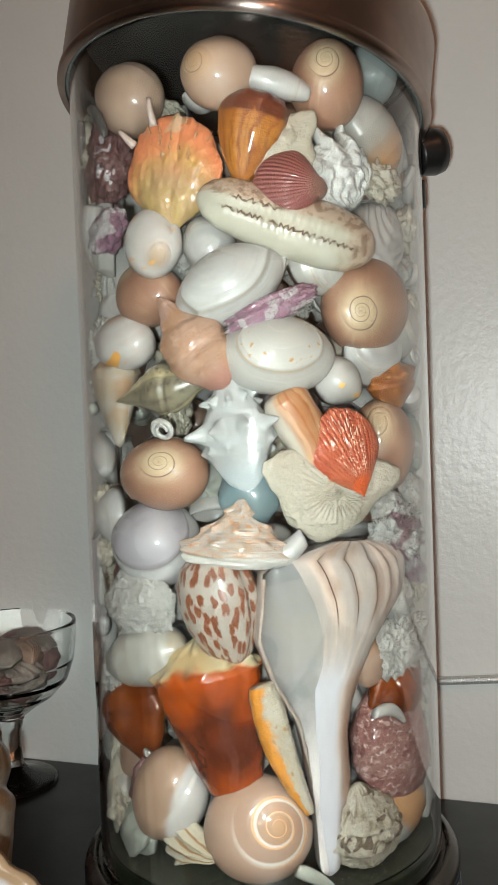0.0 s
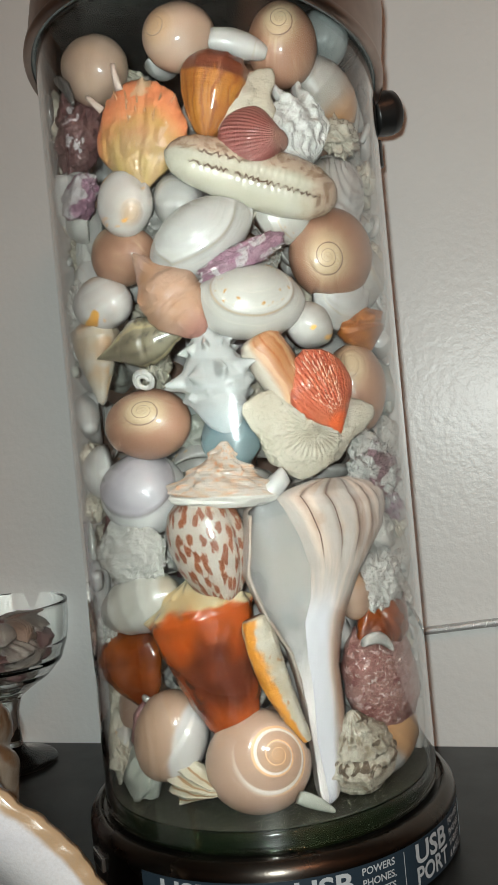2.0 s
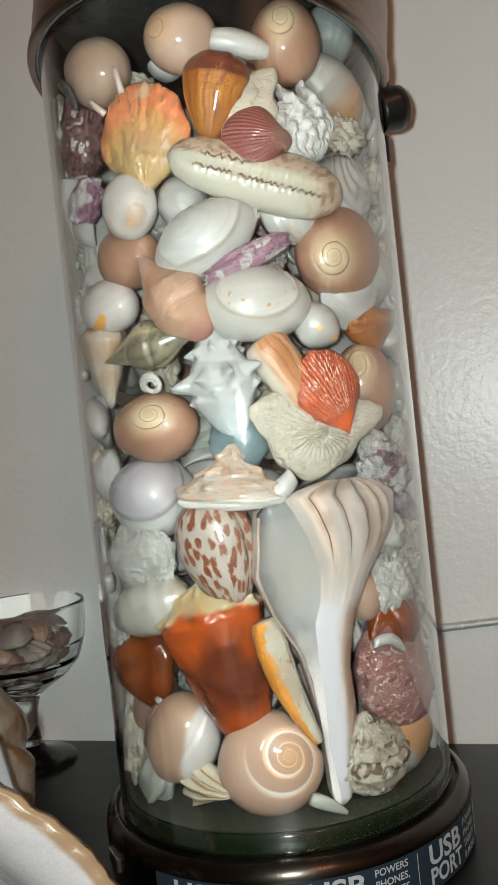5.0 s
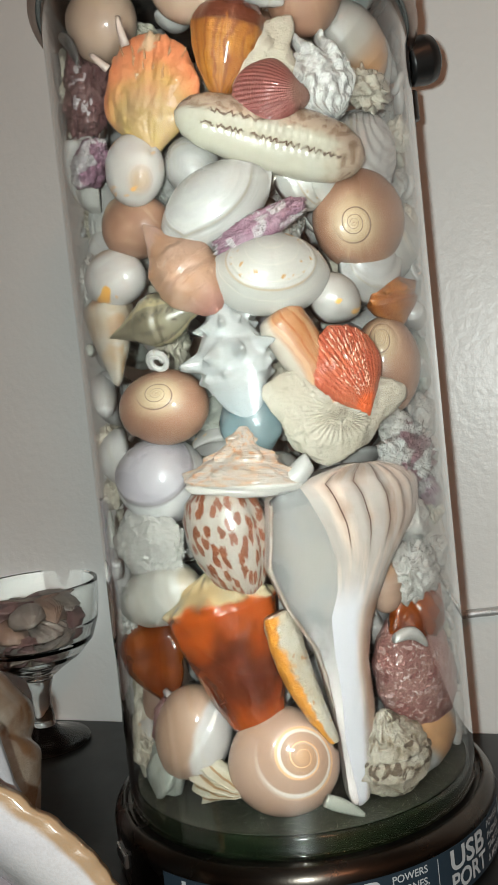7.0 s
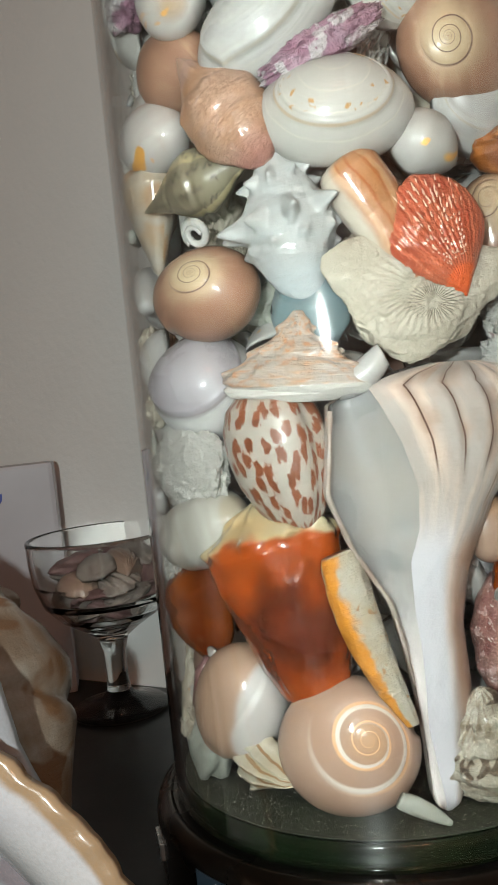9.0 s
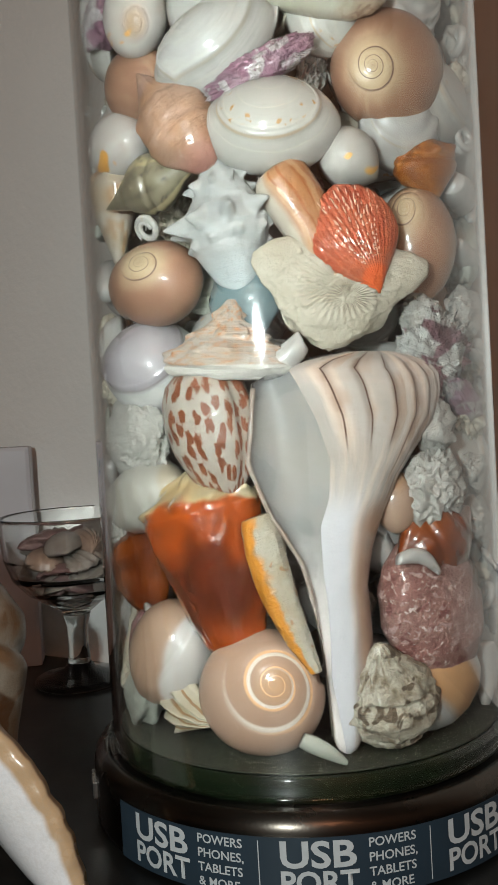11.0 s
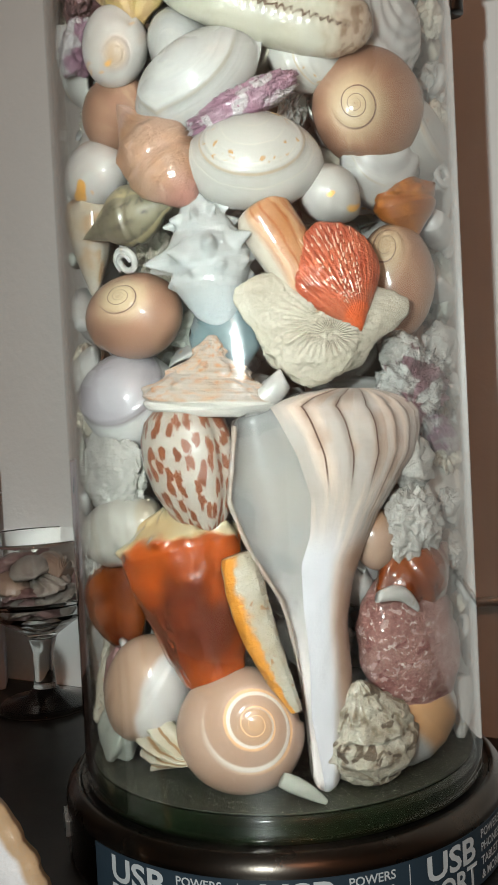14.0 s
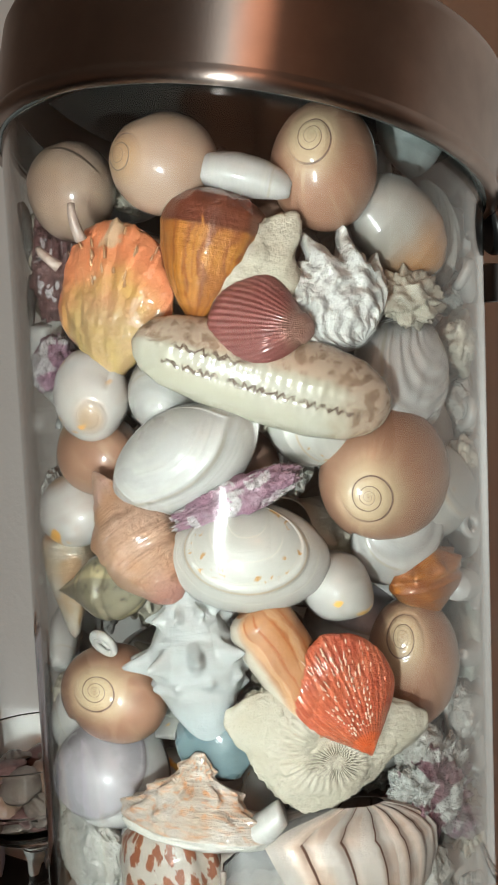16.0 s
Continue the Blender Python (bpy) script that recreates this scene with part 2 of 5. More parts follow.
# ---- the lamp ----
R_OUT, R_IN, FLOOR = 0.075, 0.0731, 0.0338
bronze = plain("brushed_bronze", (0.46, 0.37, 0.33), 0.32, 1.0, scale=30, vary=0.25, bump=0.02, fine=1200, aniso=0.95)
bronze_dark = plain("dark_bronze", (0.10, 0.086, 0.074), 0.27, 1.0, scale=25, vary=0.3, bump=0.03, fine=900, aniso=0.6)
black_plastic = plain("black_plastic", (0.012, 0.012, 0.012), 0.35, scale=60, vary=0.3, bump=0.05)
sticker_mat = plain("sticker_blue_grey", (0.022, 0.038, 0.055), 0.42, scale=80, vary=0.15, bump=0.02)
letter_mat = plain("sticker_print", (0.50, 0.53, 0.55), 0.5, scale=300, vary=0.1, bump=0.0)
clear = glass_mat("clear_glass", (0.925, 0.94, 0.932), 0.02, coat=0.30)
steel = plain("bare_steel", (0.62, 0.62, 0.6), 0.28, 1.0, scale=200, vary=0.3, bump=0.1)

fill_lamp = tagged(new("table_lamp"), "clear glass cylinder lamp with bronze lid and base, filled with seashells", "lamp")
part("base", lathe_z([(0.0, 0.0), (0.0805, 0.0), (0.0822, 0.0012), (0.0826, 0.003), (0.0826, 0.0205), (0.0822, 0.0222), (0.0812, 0.0238), (0.0790, 0.0256), (0.0772, 0.0262), (0.0768, 0.0250), (0.0, 0.0250)], 96, False), bronze_dark, fill_lamp, "dark bronze base with a bevelled rim")
# the glass jar: thick green bottom, thin wall, open top
JAR = [(R_OUT, 0.0275), (R_OUT, 0.357), (0.0745, 0.3585), (0.0736, 0.3585), (R_IN, 0.357), (R_IN, 0.0275), (0.0736, 0.0258), (0.0745, 0.0258)]


def jar_half(back):
    """The half of the cylinder towards the room or towards the wall, its shading carried across the seam."""
    bm = lathe_z(JAR, 160)
    bm.normal_update()
    shade = {tuple(round(c, 7) for c in v.co): v.normal.copy() for v in bm.verts}
    away = [f for f in bm.faces if (f.calc_center_median().y > -0.0150) != back]
    bmesh.ops.delete(bm, geom=away, context="FACES")
    ob = part("glass_back" if back else "glass_front", bm, clear, fill_lamp, "clear glass cylinder wall")
    ob.data.normals_split_custom_set_from_vertices([shade[tuple(round(c, 7) for c in v.co)] for v in ob.data.vertices])
    return ob


jar_half(True)
jar_half(False).visible_shadow = False
green = plain("bottle_green_glass", (0.005, 0.010, 0.004), 0.08, coat=1.0, scale=60, vary=0.3, bump=0.0)
part("thick_bottom", lathe_z([(0.0, 0.0256), (0.0709, 0.0256), (0.0725, 0.0266), (0.0727, 0.0280), (0.0727, 0.0325), (0.0719, 0.0336), (0.0, 0.0337)], 96, False), green, fill_lamp, "thick dark green glass bottom")

# the lid sits askew, lower towards the back right
lid = part("lid", lathe_z([(0.0772, -0.004), (0.0796, -0.0042), (0.0806, -0.003), (0.0806, -0.0012), (0.0796, 0.0), (0.0796, 0.028), (0.0788, 0.0305), (0.0768, 0.0318), (0.0, 0.0325), (0.0, 0.0295), (0.0765, 0.0290), (0.0772, 0.028)], 128, False), bronze, fill_lamp, "brushed bronze lid sitting slightly askew")
LID = Matrix.Translation((0.0, 0.001, 0.346)) @ Matrix(((1, 0, 0.143, 0), (0, 1, 0.152, 0), (-0.143, -0.152, 1, 0), (0, 0, 0, 1))).to_3x3().to_quaternion().to_matrix().to_4x4()
lid.matrix_world = LID
lining = plain("dark_grey_lining", (0.045, 0.045, 0.042), 0.22, coat=0.4, scale=60, vary=0.3, bump=0.05)
under = part("lid_lining", lathe_z([(0.0, 0.0262), (0.0764, 0.0262), (0.0764, 0.0286), (0.0, 0.0286)], 96, False), lining, fill_lamp, "black plastic lining inside the lid")
under.matrix_world = LID
gasket = part("gasket", lathe_z([(0.0754, -0.0035), (0.0772, -0.0035), (0.0772, 0.010), (0.0754, 0.010)], 96), plain("clear_gasket", (0.17, 0.175, 0.165), 0.25, scale=200, vary=0.2, bump=0.0), fill_lamp, "grey sealing ring under the lid")
gasket.matrix_world = LID


def knob(parent):
    prof = [(0.0, 0.0), (0.0085, 0.0), (0.0095, 0.0012), (0.0105, 0.009), (0.0098, 0.0125), (0.0075, 0.0142), (0.0, 0.0148)]
    k = part("switch_knob", lathe_z(prof, 40, False), black_plastic, parent, "black switch knob below the lid")
    k.matrix_world = pose(0.0765, 0.012, 0.3275, 0, 78, 12)
    s = part("switch_stem", lathe_z([(0.0, 0.0), (0.0045, 0.0), (0.0045, 0.012), (0.0, 0.012)], 24, False), black_plastic, parent)
    s.matrix_world = pose(0.0765, 0.012, 0.3035, 0, 0, 0)


knob(fill_lamp)

# the printed strip round the base
ST_R = 0.0829
st_lo, st_hi = 0.0012, 0.0198


def wrap(x, z, r=ST_R):
    a = x / r
    return (r * math.sin(a), -r * math.cos(a), z)


def strip():
    rows = [[wrap(x, z, r) for r, z in ((ST_R, st_lo), (ST_R, st_hi), (ST_R - 0.0004, st_hi), (ST_R - 0.0004, st_lo))] for x in np.linspace(-0.0605, 0.102, 90)]
    return grid_mesh(rows)


sticker = part("sticker", strip(), sticker_mat, fill_lamp, "blue-grey printed paper strip round the base", smooth=False)


def lettering(text, x, z, height, parent, width=0.0):
    cu = bpy.data.curves.new("lettering", "FONT")
    cu.body, cu.size, cu.align_x, cu.fill_mode = text, height / 0.70, "LEFT", "FRONT"
    cu.resolution_u = 3
    cu.offset = height * (0.035 if width else 0.022)
    ob = bpy.data.objects.new("lettering", cu)
    scene.collection.objects.link(ob)
    bpy.context.view_layer.update()
    me = bpy.data.meshes.new_from_object(ob)
    bm = bmesh.new()
    bm.from_mesh(me)
    bmesh.ops.subdivide_edges(bm, edges=[e for e in bm.edges if e.calc_length() > height * 0.4], cuts=1)
    long = max(v.co.x for v in bm.verts)
    k = width / long if width else 1.0
    for v in bm.verts:
        v.co = wrap(x + v.co.x * k, z + v.co.y, ST_R + 0.00015)
    bpy.data.objects.remove(ob)
    return part("lettering", bm, letter_mat, parent, smooth=False)


for k in range(3):
    x = ST_R * radians(-35.6 + 36.6 * k)
    lettering("USB", x, 0.0110, 0.0078, sticker, 0.0232)
    lettering("PORT", x, 0.0032, 0.0066, sticker, 0.0238)
    for n, word in enumerate(("POWERS", "PHONES,", "TABLETS", "& MORE")):
        lettering(word, x + 0.0268, 0.0160 - 0.0044 * n, 0.0027, sticker)
    rows = [[wrap(x + d, z, r) for z, r in ((0.0025, ST_R + 0.00015), (0.0187, ST_R + 0.00015), (0.0187, ST_R - 0.0001), (0.0025, ST_R - 0.0001))] for d in (0.0467, 0.0470)]
    part("divider_line", grid_mesh(rows), letter_mat, sticker, smooth=False)

port = part("usb_port", box_bm(-0.0065, 0.0065, -0.0012, 0.002, -0.003, 0.003, 0.0005), steel, fill_lamp, "steel charging socket in the base", smooth=False)
port.matrix_world = pose(0.0826 * math.sin(radians(-66)), -0.0826 * math.cos(radians(-66)), 0.0125, 0, 0, -66)
slot = part("socket_slot", box_bm(-0.0052, 0.0052, -0.0014, -0.0005, -0.0018, 0.0018), black_plastic, port, smooth=False)


def grit():
    """Dark sand grains over the jar's floor."""
    rng = random.Random(5)
    bm = bmesh.new()
    for k in range(4200):
        a, r = rng.random() * 2 * math.pi, 0.0712 * math.sqrt(rng.random())
        s = rng.uniform(0.00010, 0.00026)
        c = Vector((r * math.cos(a), r * math.sin(a), FLOOR + 0.00095 + s * 0.6))
        vs = [bm.verts.new(c + Vector(d) * s) for d in ((1, 0, -0.6), (-0.6, 0.9, -0.6), (-0.6, -0.9, -0.6), (rng.uniform(-0.3, 0.3), rng.uniform(-0.3, 0.3), 0.8))]
        for f in ((0, 1, 3), (1, 2, 3), (2, 0, 3)):
            bm.faces.new([vs[i] for i in f])
    return bm


sand_bed = tagged(part("sand_bed", lathe_z([(0.0, FLOOR + 0.0001), (0.0712, FLOOR + 0.0001), (0.0715, FLOOR + 0.0006), (0.0, FLOOR + 0.0008)], 96, False), plain("wet_dark_sand", (0.036, 0.038, 0.024), 0.4, scale=400, vary=0.6, bump=0.6, fine=2500), smooth=True), "thin layer of dark damp sand in the jar", "sand", kind="stuff")
tagged(part("sand_grains", grit(), plain("pale_sand_grain", (0.50, 0.48, 0.38), 0.35, scale=900, vary=0.7, bump=0.0), smooth=False), "pale loose sand grains on the jar floor", "sand", kind="stuff")


# ---- shells: forms in a unit box, z towards the glass, y up ----
def rotated(pts, rx=0.0, ry=0.0, rz=0.0):
    m = np.array(Euler((radians(rx), radians(ry), radians(rz)), "ZYX").to_matrix())
    return [np.asarray(row) @ m.T for row in pts]


def snail_form(turns=4.2, growth=2.45, drop=0.36, tube=0.60, reach=0.44, squash=0.95, rx=0.0, ry=0.0, rz=0.0, rough_amp=0.0, knobs=0, knob_amp=0.0, seed=0):
    """A coiled snail, apex towards z before it is turned; its whorls widen by growth in each turn."""
    per, k = 40, 26
    n = int(turns * per)
    rows = []
    for i in range(n + 1):
        ph = i / per
        s = growth ** (ph - turns)
        a = 2 * math.pi * ph
        row = []
        for j in range(k):
            q = 2 * math.pi * j / k
            t = tube * s * (1 + (rough_amp * noise.noise(Vector((math.cos(a) * 3 * s, math.sin(a) * 3 * s, q * 1.5 + seed))) if rough_amp else 0))
            if knobs:
                t *= 1 + knob_amp * max(0.0, math.cos(knobs * a)) ** 2 * max(0.0, math.cos(q - 0.7)) ** 3
            x = reach * s + t * math.cos(q)
            z = -drop * 1.9 * s + t * squash * math.sin(q)
            row.append((x * math.cos(a), x * math.sin(a), z))
        rows.append(row)
    rows = rotated(rows, 0, 0, rz)
    rows = rotated(rows, rx, ry, 0)
    return rows, (lambda a, b: (a / n, b / k)), True


def moon_form(ax=0.0, ay=0.0, growth=1.9, reach=0.20, rz=0.0, spire=0.09, groove=0.028, seed=0, lip=0.055, k=96, n=60, rough_amp=0.006, knobs=0, knob_amp=0.0):
    """A round moon snail; its apex points towards (ax, ay) of its half size. The uv holds the place round the apex."""
    rows = []
    for i in range(n + 1):
        po = math.pi * (0.004 + 0.992 * (i / n) ** 1.35)
        row = []
        for j in range(k):
            a = 2 * math.pi * j / k
            w = math.log(po / math.pi) / math.log(growth) + j / k
            fr = w % 1.0
            fr = min(fr, 1 - fr)
            near = max(0.0, min(1.0, (reach - po / math.pi) / 0.08))
            r = 1 - groove * math.exp(-(fr / 0.085) ** 2) * near * min(1, po * 3)
            r -= lip * max(0.0, 1 - ((j / k - 0.1) % 1.0) / 0.20) * max(0.0, min(1.0, (po - 0.75) / 0.3)) * max(0.0, min(1.0, (2.6 - po) / 0.3))
            if knobs:
                r += knob_amp * max(0.0, math.cos(knobs * a)) ** 2 * math.exp(-((fr - 0.3) / 0.14) ** 2) * min(1, po)
            d = Vector((math.sin(po) * math.cos(a), math.sin(po) * math.sin(a), math.cos(po)))
            r += rough_amp * noise.noise(d * 4 + Vector((seed, 0, 0)))
            r *= 1 + 0.10 * max(0.0, math.cos(a - 4.0)) ** 2 * math.sin(po) ** 2 - 0.05 * max(0.0, math.cos(a - 1.0)) * math.sin(po) ** 2
            q = d * r
            q.z += spire * math.exp(-(po / 0.55) ** 2)
            row.append(tuple(q))
        rows.append(row)
    rows = rotated(rows, 0, 0, rz)
    nz = math.sqrt(max(0.02, 1 - ax * ax - ay * ay))
    m = np.array(Vector((0, 0, 1)).rotation_difference(Vector((ax, ay, nz)).normalized()).to_matrix())
    rows = [np.asarray(r) @ m.T for r in rows]

    def uvs(i, j):
        po = 0.004 + 0.992 * (i / n) ** 1.35
        a = 2 * math.pi * j / k
        return (0.5 + 0.5 * po * math.cos(a), 0.5 + 0.5 * po * math.sin(a))
    return rows, uvs, True


def valve_form(ribs=0, rib_amp=0.0, rings=0, ring_amp=0.0, dome=0.55, wings=0.0, ragged=0.0, seed=0, umbo=-0.47, thick=0.05, k=96, n=22, rx=0.0, ry=0.0, power=0.55, narrow=0.42, corners=(), step=None):
    """One valve of a clam or scallop, its beak at the bottom, domed towards z."""
    def at(u, j, inner):
        a = 2 * math.pi * j / k
        mx, my = 0.5 * math.sin(a), 0.5 * math.cos(a)
        if wings and abs(a - math.pi) < 1.0:
            mx *= 1 + wings
        if not wings:
            mx *= 1 - narrow * max(0.0, -math.cos(a)) ** 1.6
        for ca, amp, wide_a in corners:
            d = (a - radians(ca) + math.pi) % (2 * math.pi) - math.pi
            g = 1 + amp * math.exp(-abs(d) / wide_a)
            mx, my = mx * g, my * g
        dx, dy = mx, my - umbo
        fan = math.atan2(dx, dy + 0.12)
        rag = 1 + ragged * noise.noise(Vector((math.cos(a) * 4, math.sin(a) * 4, seed))) * u ** 4
        rag += rib_amp * 0.5 * math.cos(ribs * fan * 2) * u ** 3 if ribs else 0
        x, y = dx * u * rag, umbo + dy * u * rag
        wide = 1.0 if wings else 1 - narrow * max(0.0, -2 * (umbo + dy * u)) ** 1.6
        z = dome * max(0.0, 1 - min(1.0, 2 * math.hypot(dx * u / max(0.4, wide), umbo + dy * u)) ** 2.1) ** power
        if ribs:
            z += rib_amp * math.cos(ribs * fan * 2) * min(1, u * 1.6) * 0.5
        if rings:
            z += ring_amp * math.cos(rings * 2 * math.pi * u ** 0.8) * u
        if step:
            e = min(1.0, max(0.0, (u - step[0]) / 0.035))
            z += step[1] * (math.exp(-((u - step[0] + 0.03) / 0.03) ** 2) * 0.6 - e * e * (3 - 2 * e))
        if ragged:
            z += ragged * 0.25 * noise.noise(Vector((x * 9, y * 9, seed + 3)))
        return (x, y, z - (thick if inner else 0))
    us = [0.02 + 0.98 * (i / n) ** 0.8 for i in range(n + 1)]
    rows = [[at(u, j, False) for j in range(k)] for u in us] + [[at(u, j, True) for j in range(k)] for u in reversed(us[::3])]
    rows = rotated(rows, rx, ry, 0)
    us2 = us + list(reversed(us[::3]))
    return rows, (lambda a, b: (us2[a], b / k)), True


def spindle_form(profile, whorls=0.0, groove=0.0, spikes=(), flat=0.85, ridges=0, ridge_amp=0.0, rough_amp=0.0, bend=0.0, slit=0.0, seed=0, n=70, k=56, rx=0.0, ry=0.0, rz=0.0, channel=None, sharp=8, teeth=0):
    """A form turned round y, apex up. profile: (u, radius); spikes: (u, width, count, height, phase) knobs in rows along the whorl."""
    rows = []
    for i in range(n + 1):
        u = i / n
        r0 = curve_at(profile, u)
        row = []
        for j in range(k):
            a = 2 * math.pi * j / k
            r = r0
            if whorls:
                w = (u ** 0.75 * whorls + j / k) % 1.0
                r *= 1 - groove * math.exp(-((min(w, 1 - w)) / 0.09) ** 2)
            for su, sw, count, height, phase in spikes:
                du = u - su - 0.08 * (j / k - 0.5)
                r += height * math.exp(-(du / sw) ** 2) * abs(math.cos(count * (a + phase) / 2)) ** sharp
            if ridges:
                r *= 1 + ridge_amp * math.cos(ridges * a)
            if rough_amp:
                r *= 1 + rough_amp * (noise.noise(Vector((math.cos(a) * 2.2, u * 6, math.sin(a) * 2.2 + seed))) + 0.5 * noise.noise(Vector((math.cos(a) * 6, u * 16, math.sin(a) * 6 + seed))))
            if channel:
                cv, cw, cd = channel
                off = (j / k - cv) / cw
                r *= 1 - cd * math.exp(-off ** 4) * min(1.0, 6 * u * (1 - u) + 0.1)
                if teeth and 0.6 < abs(off) < 2.2:
                    r *= 1 + 0.012 * math.cos(teeth * u * 6.283)
            if slit:
                d = (a - math.pi / 2 + math.pi) % (2 * math.pi) - math.pi
                r *= 1 - slit * math.exp(-(d / 0.12) ** 2) * math.sin(math.pi * min(1, max(0, u))) ** 0.5
            row.append((r * math.cos(a) + bend * math.sin(math.pi * u), 0.5 - u, r * flat * math.sin(a)))
        rows.append(row)
    rows = rotated(rows, 0, rz, 0)
    rows = rotated(rows, rx, ry, 0)
    return rows, (lambda a, b: (a / n, b / k)), True


def fan_form(spread=56, ribs=0, rib_amp=0.0, dome=0.22, ragged=0.0, ears=0.0, rings=0, ring_amp=0.0, side=0.82, thick=0.03, seed=0, n=46, k=130, bulge=0.0):
    """A fan-shaped valve, its beak at the bottom, its ribs running out to a rounded upper edge."""
    half = radians(spread)

    def at(r, c, back):
        q = 2 * c - 1
        a = half * q
        reach = 1 - (1 - side) * abs(q) ** 2.4
        reach *= 1 + (ragged * (noise.noise(Vector((q * 5, 1.5, seed))) + 0.6 * noise.noise(Vector((q * 15, 4, seed)))) + 0.4 * rib_amp * math.cos(ribs * math.pi * q)) * r ** 3
        x, y = r * reach * math.sin(a) * (1 + bulge * math.sin(math.pi * r)), r * reach * math.cos(a) - 0.5
        if ears:
            x += ears * q * max(0.0, min(1.0, (0.24 - r) / 0.06)) * min(1.0, r / 0.05)
        lift = min(1.0, r / 0.3) ** 0.6 * max(0.0, 1 - r ** 2.8) ** 0.75 * (1 - abs(q) ** 2.6) ** 0.6
        z = dome * lift + rib_amp * math.cos(ribs * math.pi * q) * min(1.0, 1.5 * r) * (1 - 0.6 * abs(q))
        if rings:
            z += ring_amp * math.cos(rings * 2 * math.pi * r) * r
        if ragged:
            z += ragged * 0.4 * (noise.noise(Vector((x * 7, y * 7, seed + 3))) + 0.5 * noise.noise(Vector((x * 17, y * 17, seed))))
        return (x, y, z - (thick if back else 0))
    rs = [0.02 + 0.98 * i / n for i in range(n + 1)]
    rows = [[at(r, j / k, False) for j in range(k + 1)] + [at(r, j / 12, True) for j in range(12, -1, -1)] for r in rs]
    return rows, (lambda a, b: (rs[a], min(1.0, b / k))), True


def prickles(rows_of, count, w, h, spread, dome, rng, long, thick, start=0.3):
    """Blunt little scales in lines along the ribs of a fan valve of w x h metres."""
    bm = bmesh.new()
    half = radians(spread)
    wide = 2 * math.sin(half) * 0.9
    for k in range(count):
        q = (rng.randrange(rows_of) + 0.5) / rows_of * 2 - 1 + rng.uniform(-0.02, 0.02)
        r = rng.uniform(start, 0.95)
        a = half * q
        lift = (1 - r ** 2.8) ** 0.75 * (1 - abs(q) ** 2.6) ** 0.6
        reach = r * (1 - 0.15 * abs(q) ** 2.4)
        c = Vector((reach * math.sin(a) / wide * w, (reach * math.cos(a) - 0.5) * h, dome * lift - dome * 0.5 + 0.0006))
        d = Vector((math.sin(a) * 0.9, math.cos(a), rng.uniform(-0.1, 0.25))).normalized()
        ln, t = long * rng.uniform(0.4, 1.3) * r, thick * rng.uniform(0.6, 1.2)
        sidew = d.cross(Vector((0, 0, 1))).normalized()
        up = sidew.cross(d)
        rings = [[bm.verts.new(c + d * ln * f + sidew * t * g * math.cos(j * 1.2566) + up * (t * g * math.sin(j * 1.2566) + 0.0002)) for j in range(5)] for f, g in ((0, 0.8), (0.45, 1.0), (0.85, 0.7), (1.0, 0.2))]
        for r0, r1 in zip(rings, rings[1:]):
            for j in range(5):
                bm.faces.new((r0[j], r0[(j + 1) % 5], r1[(j + 1) % 5], r1[j]))
        bm.faces.new(list(reversed(rings[0])))
        bm.faces.new(rings[-1])
    return bm


def lump_form(amp=0.25, scale=2.2, ridge=0.0, fine=0.06, seed=0, flat=0.7, k=64, n=44, septa=0, lobes=()):
    """A rough lump of coral or crusted shell; septa: fine radial blades on its face."""
    rows = []
    for i in range(n + 1):
        la = math.pi * (0.001 + 0.998 * i / n)
        row = []
        for j in range(k):
            a = 2 * math.pi * j / k
            d = Vector((math.sin(la) * math.cos(a), math.cos(la), math.sin(la) * math.sin(a)))
            r = 1 + amp * noise.noise(d * scale + Vector((seed, seed * 1.7, 0)))
            r += ridge * (1 - abs(noise.noise(d * scale * 2.1 + Vector((0, seed, seed)))) * 2.2)
            r += fine * noise.noise(d * 9 + Vector((seed, 0, 0))) + fine * 0.5 * noise.noise(d * 21)
            for lx, ly, lz, size, width in lobes:
                r += size * math.exp(-((d - Vector((lx, ly, lz)).normalized()).length / width) ** 2)
            p = d * r
            p.z *= flat
            if septa and p.z > 0:
                rad = math.hypot(p.x, p.y)
                p.z += (0.03 * math.cos(septa * math.atan2(p.y, p.x)) - 0.22 * math.exp(-(rad / 0.28) ** 2)) * math.exp(-((rad - 0.35) / 0.3) ** 2)
            row.append(tuple(p))
        rows.append(row)
    return rows, (lambda a, b: (a / n, b / k)), True


def stick_form(n=24, k=16, bend=0.1, taper=0.5, flat=0.8, rough_amp=0.06, seed=0):
    rows = []
    for i in range(n + 1):
        u = i / n
        r = 0.5 * (1 - taper * u) * math.sin(math.pi * min(1.0, max(0.02, 0.12 + 0.83 * u))) ** 0.4
        rows.append([(r * math.cos(2 * math.pi * j / k) * (1 + rough_amp * noise.noise(Vector((j * 0.9, u * 7, seed)))) + bend * math.sin(math.pi * u), 0.5 - u, r * flat * math.sin(2 * math.pi * j / k)) for j in range(k)])
    return rows, (lambda a, b: (a / n, b / k)), True


def tube(points, radii, k=10):
    rows = []
    for i, (p, r) in enumerate(zip(points, radii)):
        a, b = Vector(points[max(0, i - 1)]), Vector(points[min(len(points) - 1, i + 1)])
        d = (b - a).normalized()
        q = d.to_track_quat("Z", "Y").to_matrix()
        rows.append([tuple(Vector(p) + q @ Vector((r * math.cos(2 * math.pi * j / k), r * math.sin(2 * math.pi * j / k), 0))) for j in range(k)])
    return grid_mesh(rows)


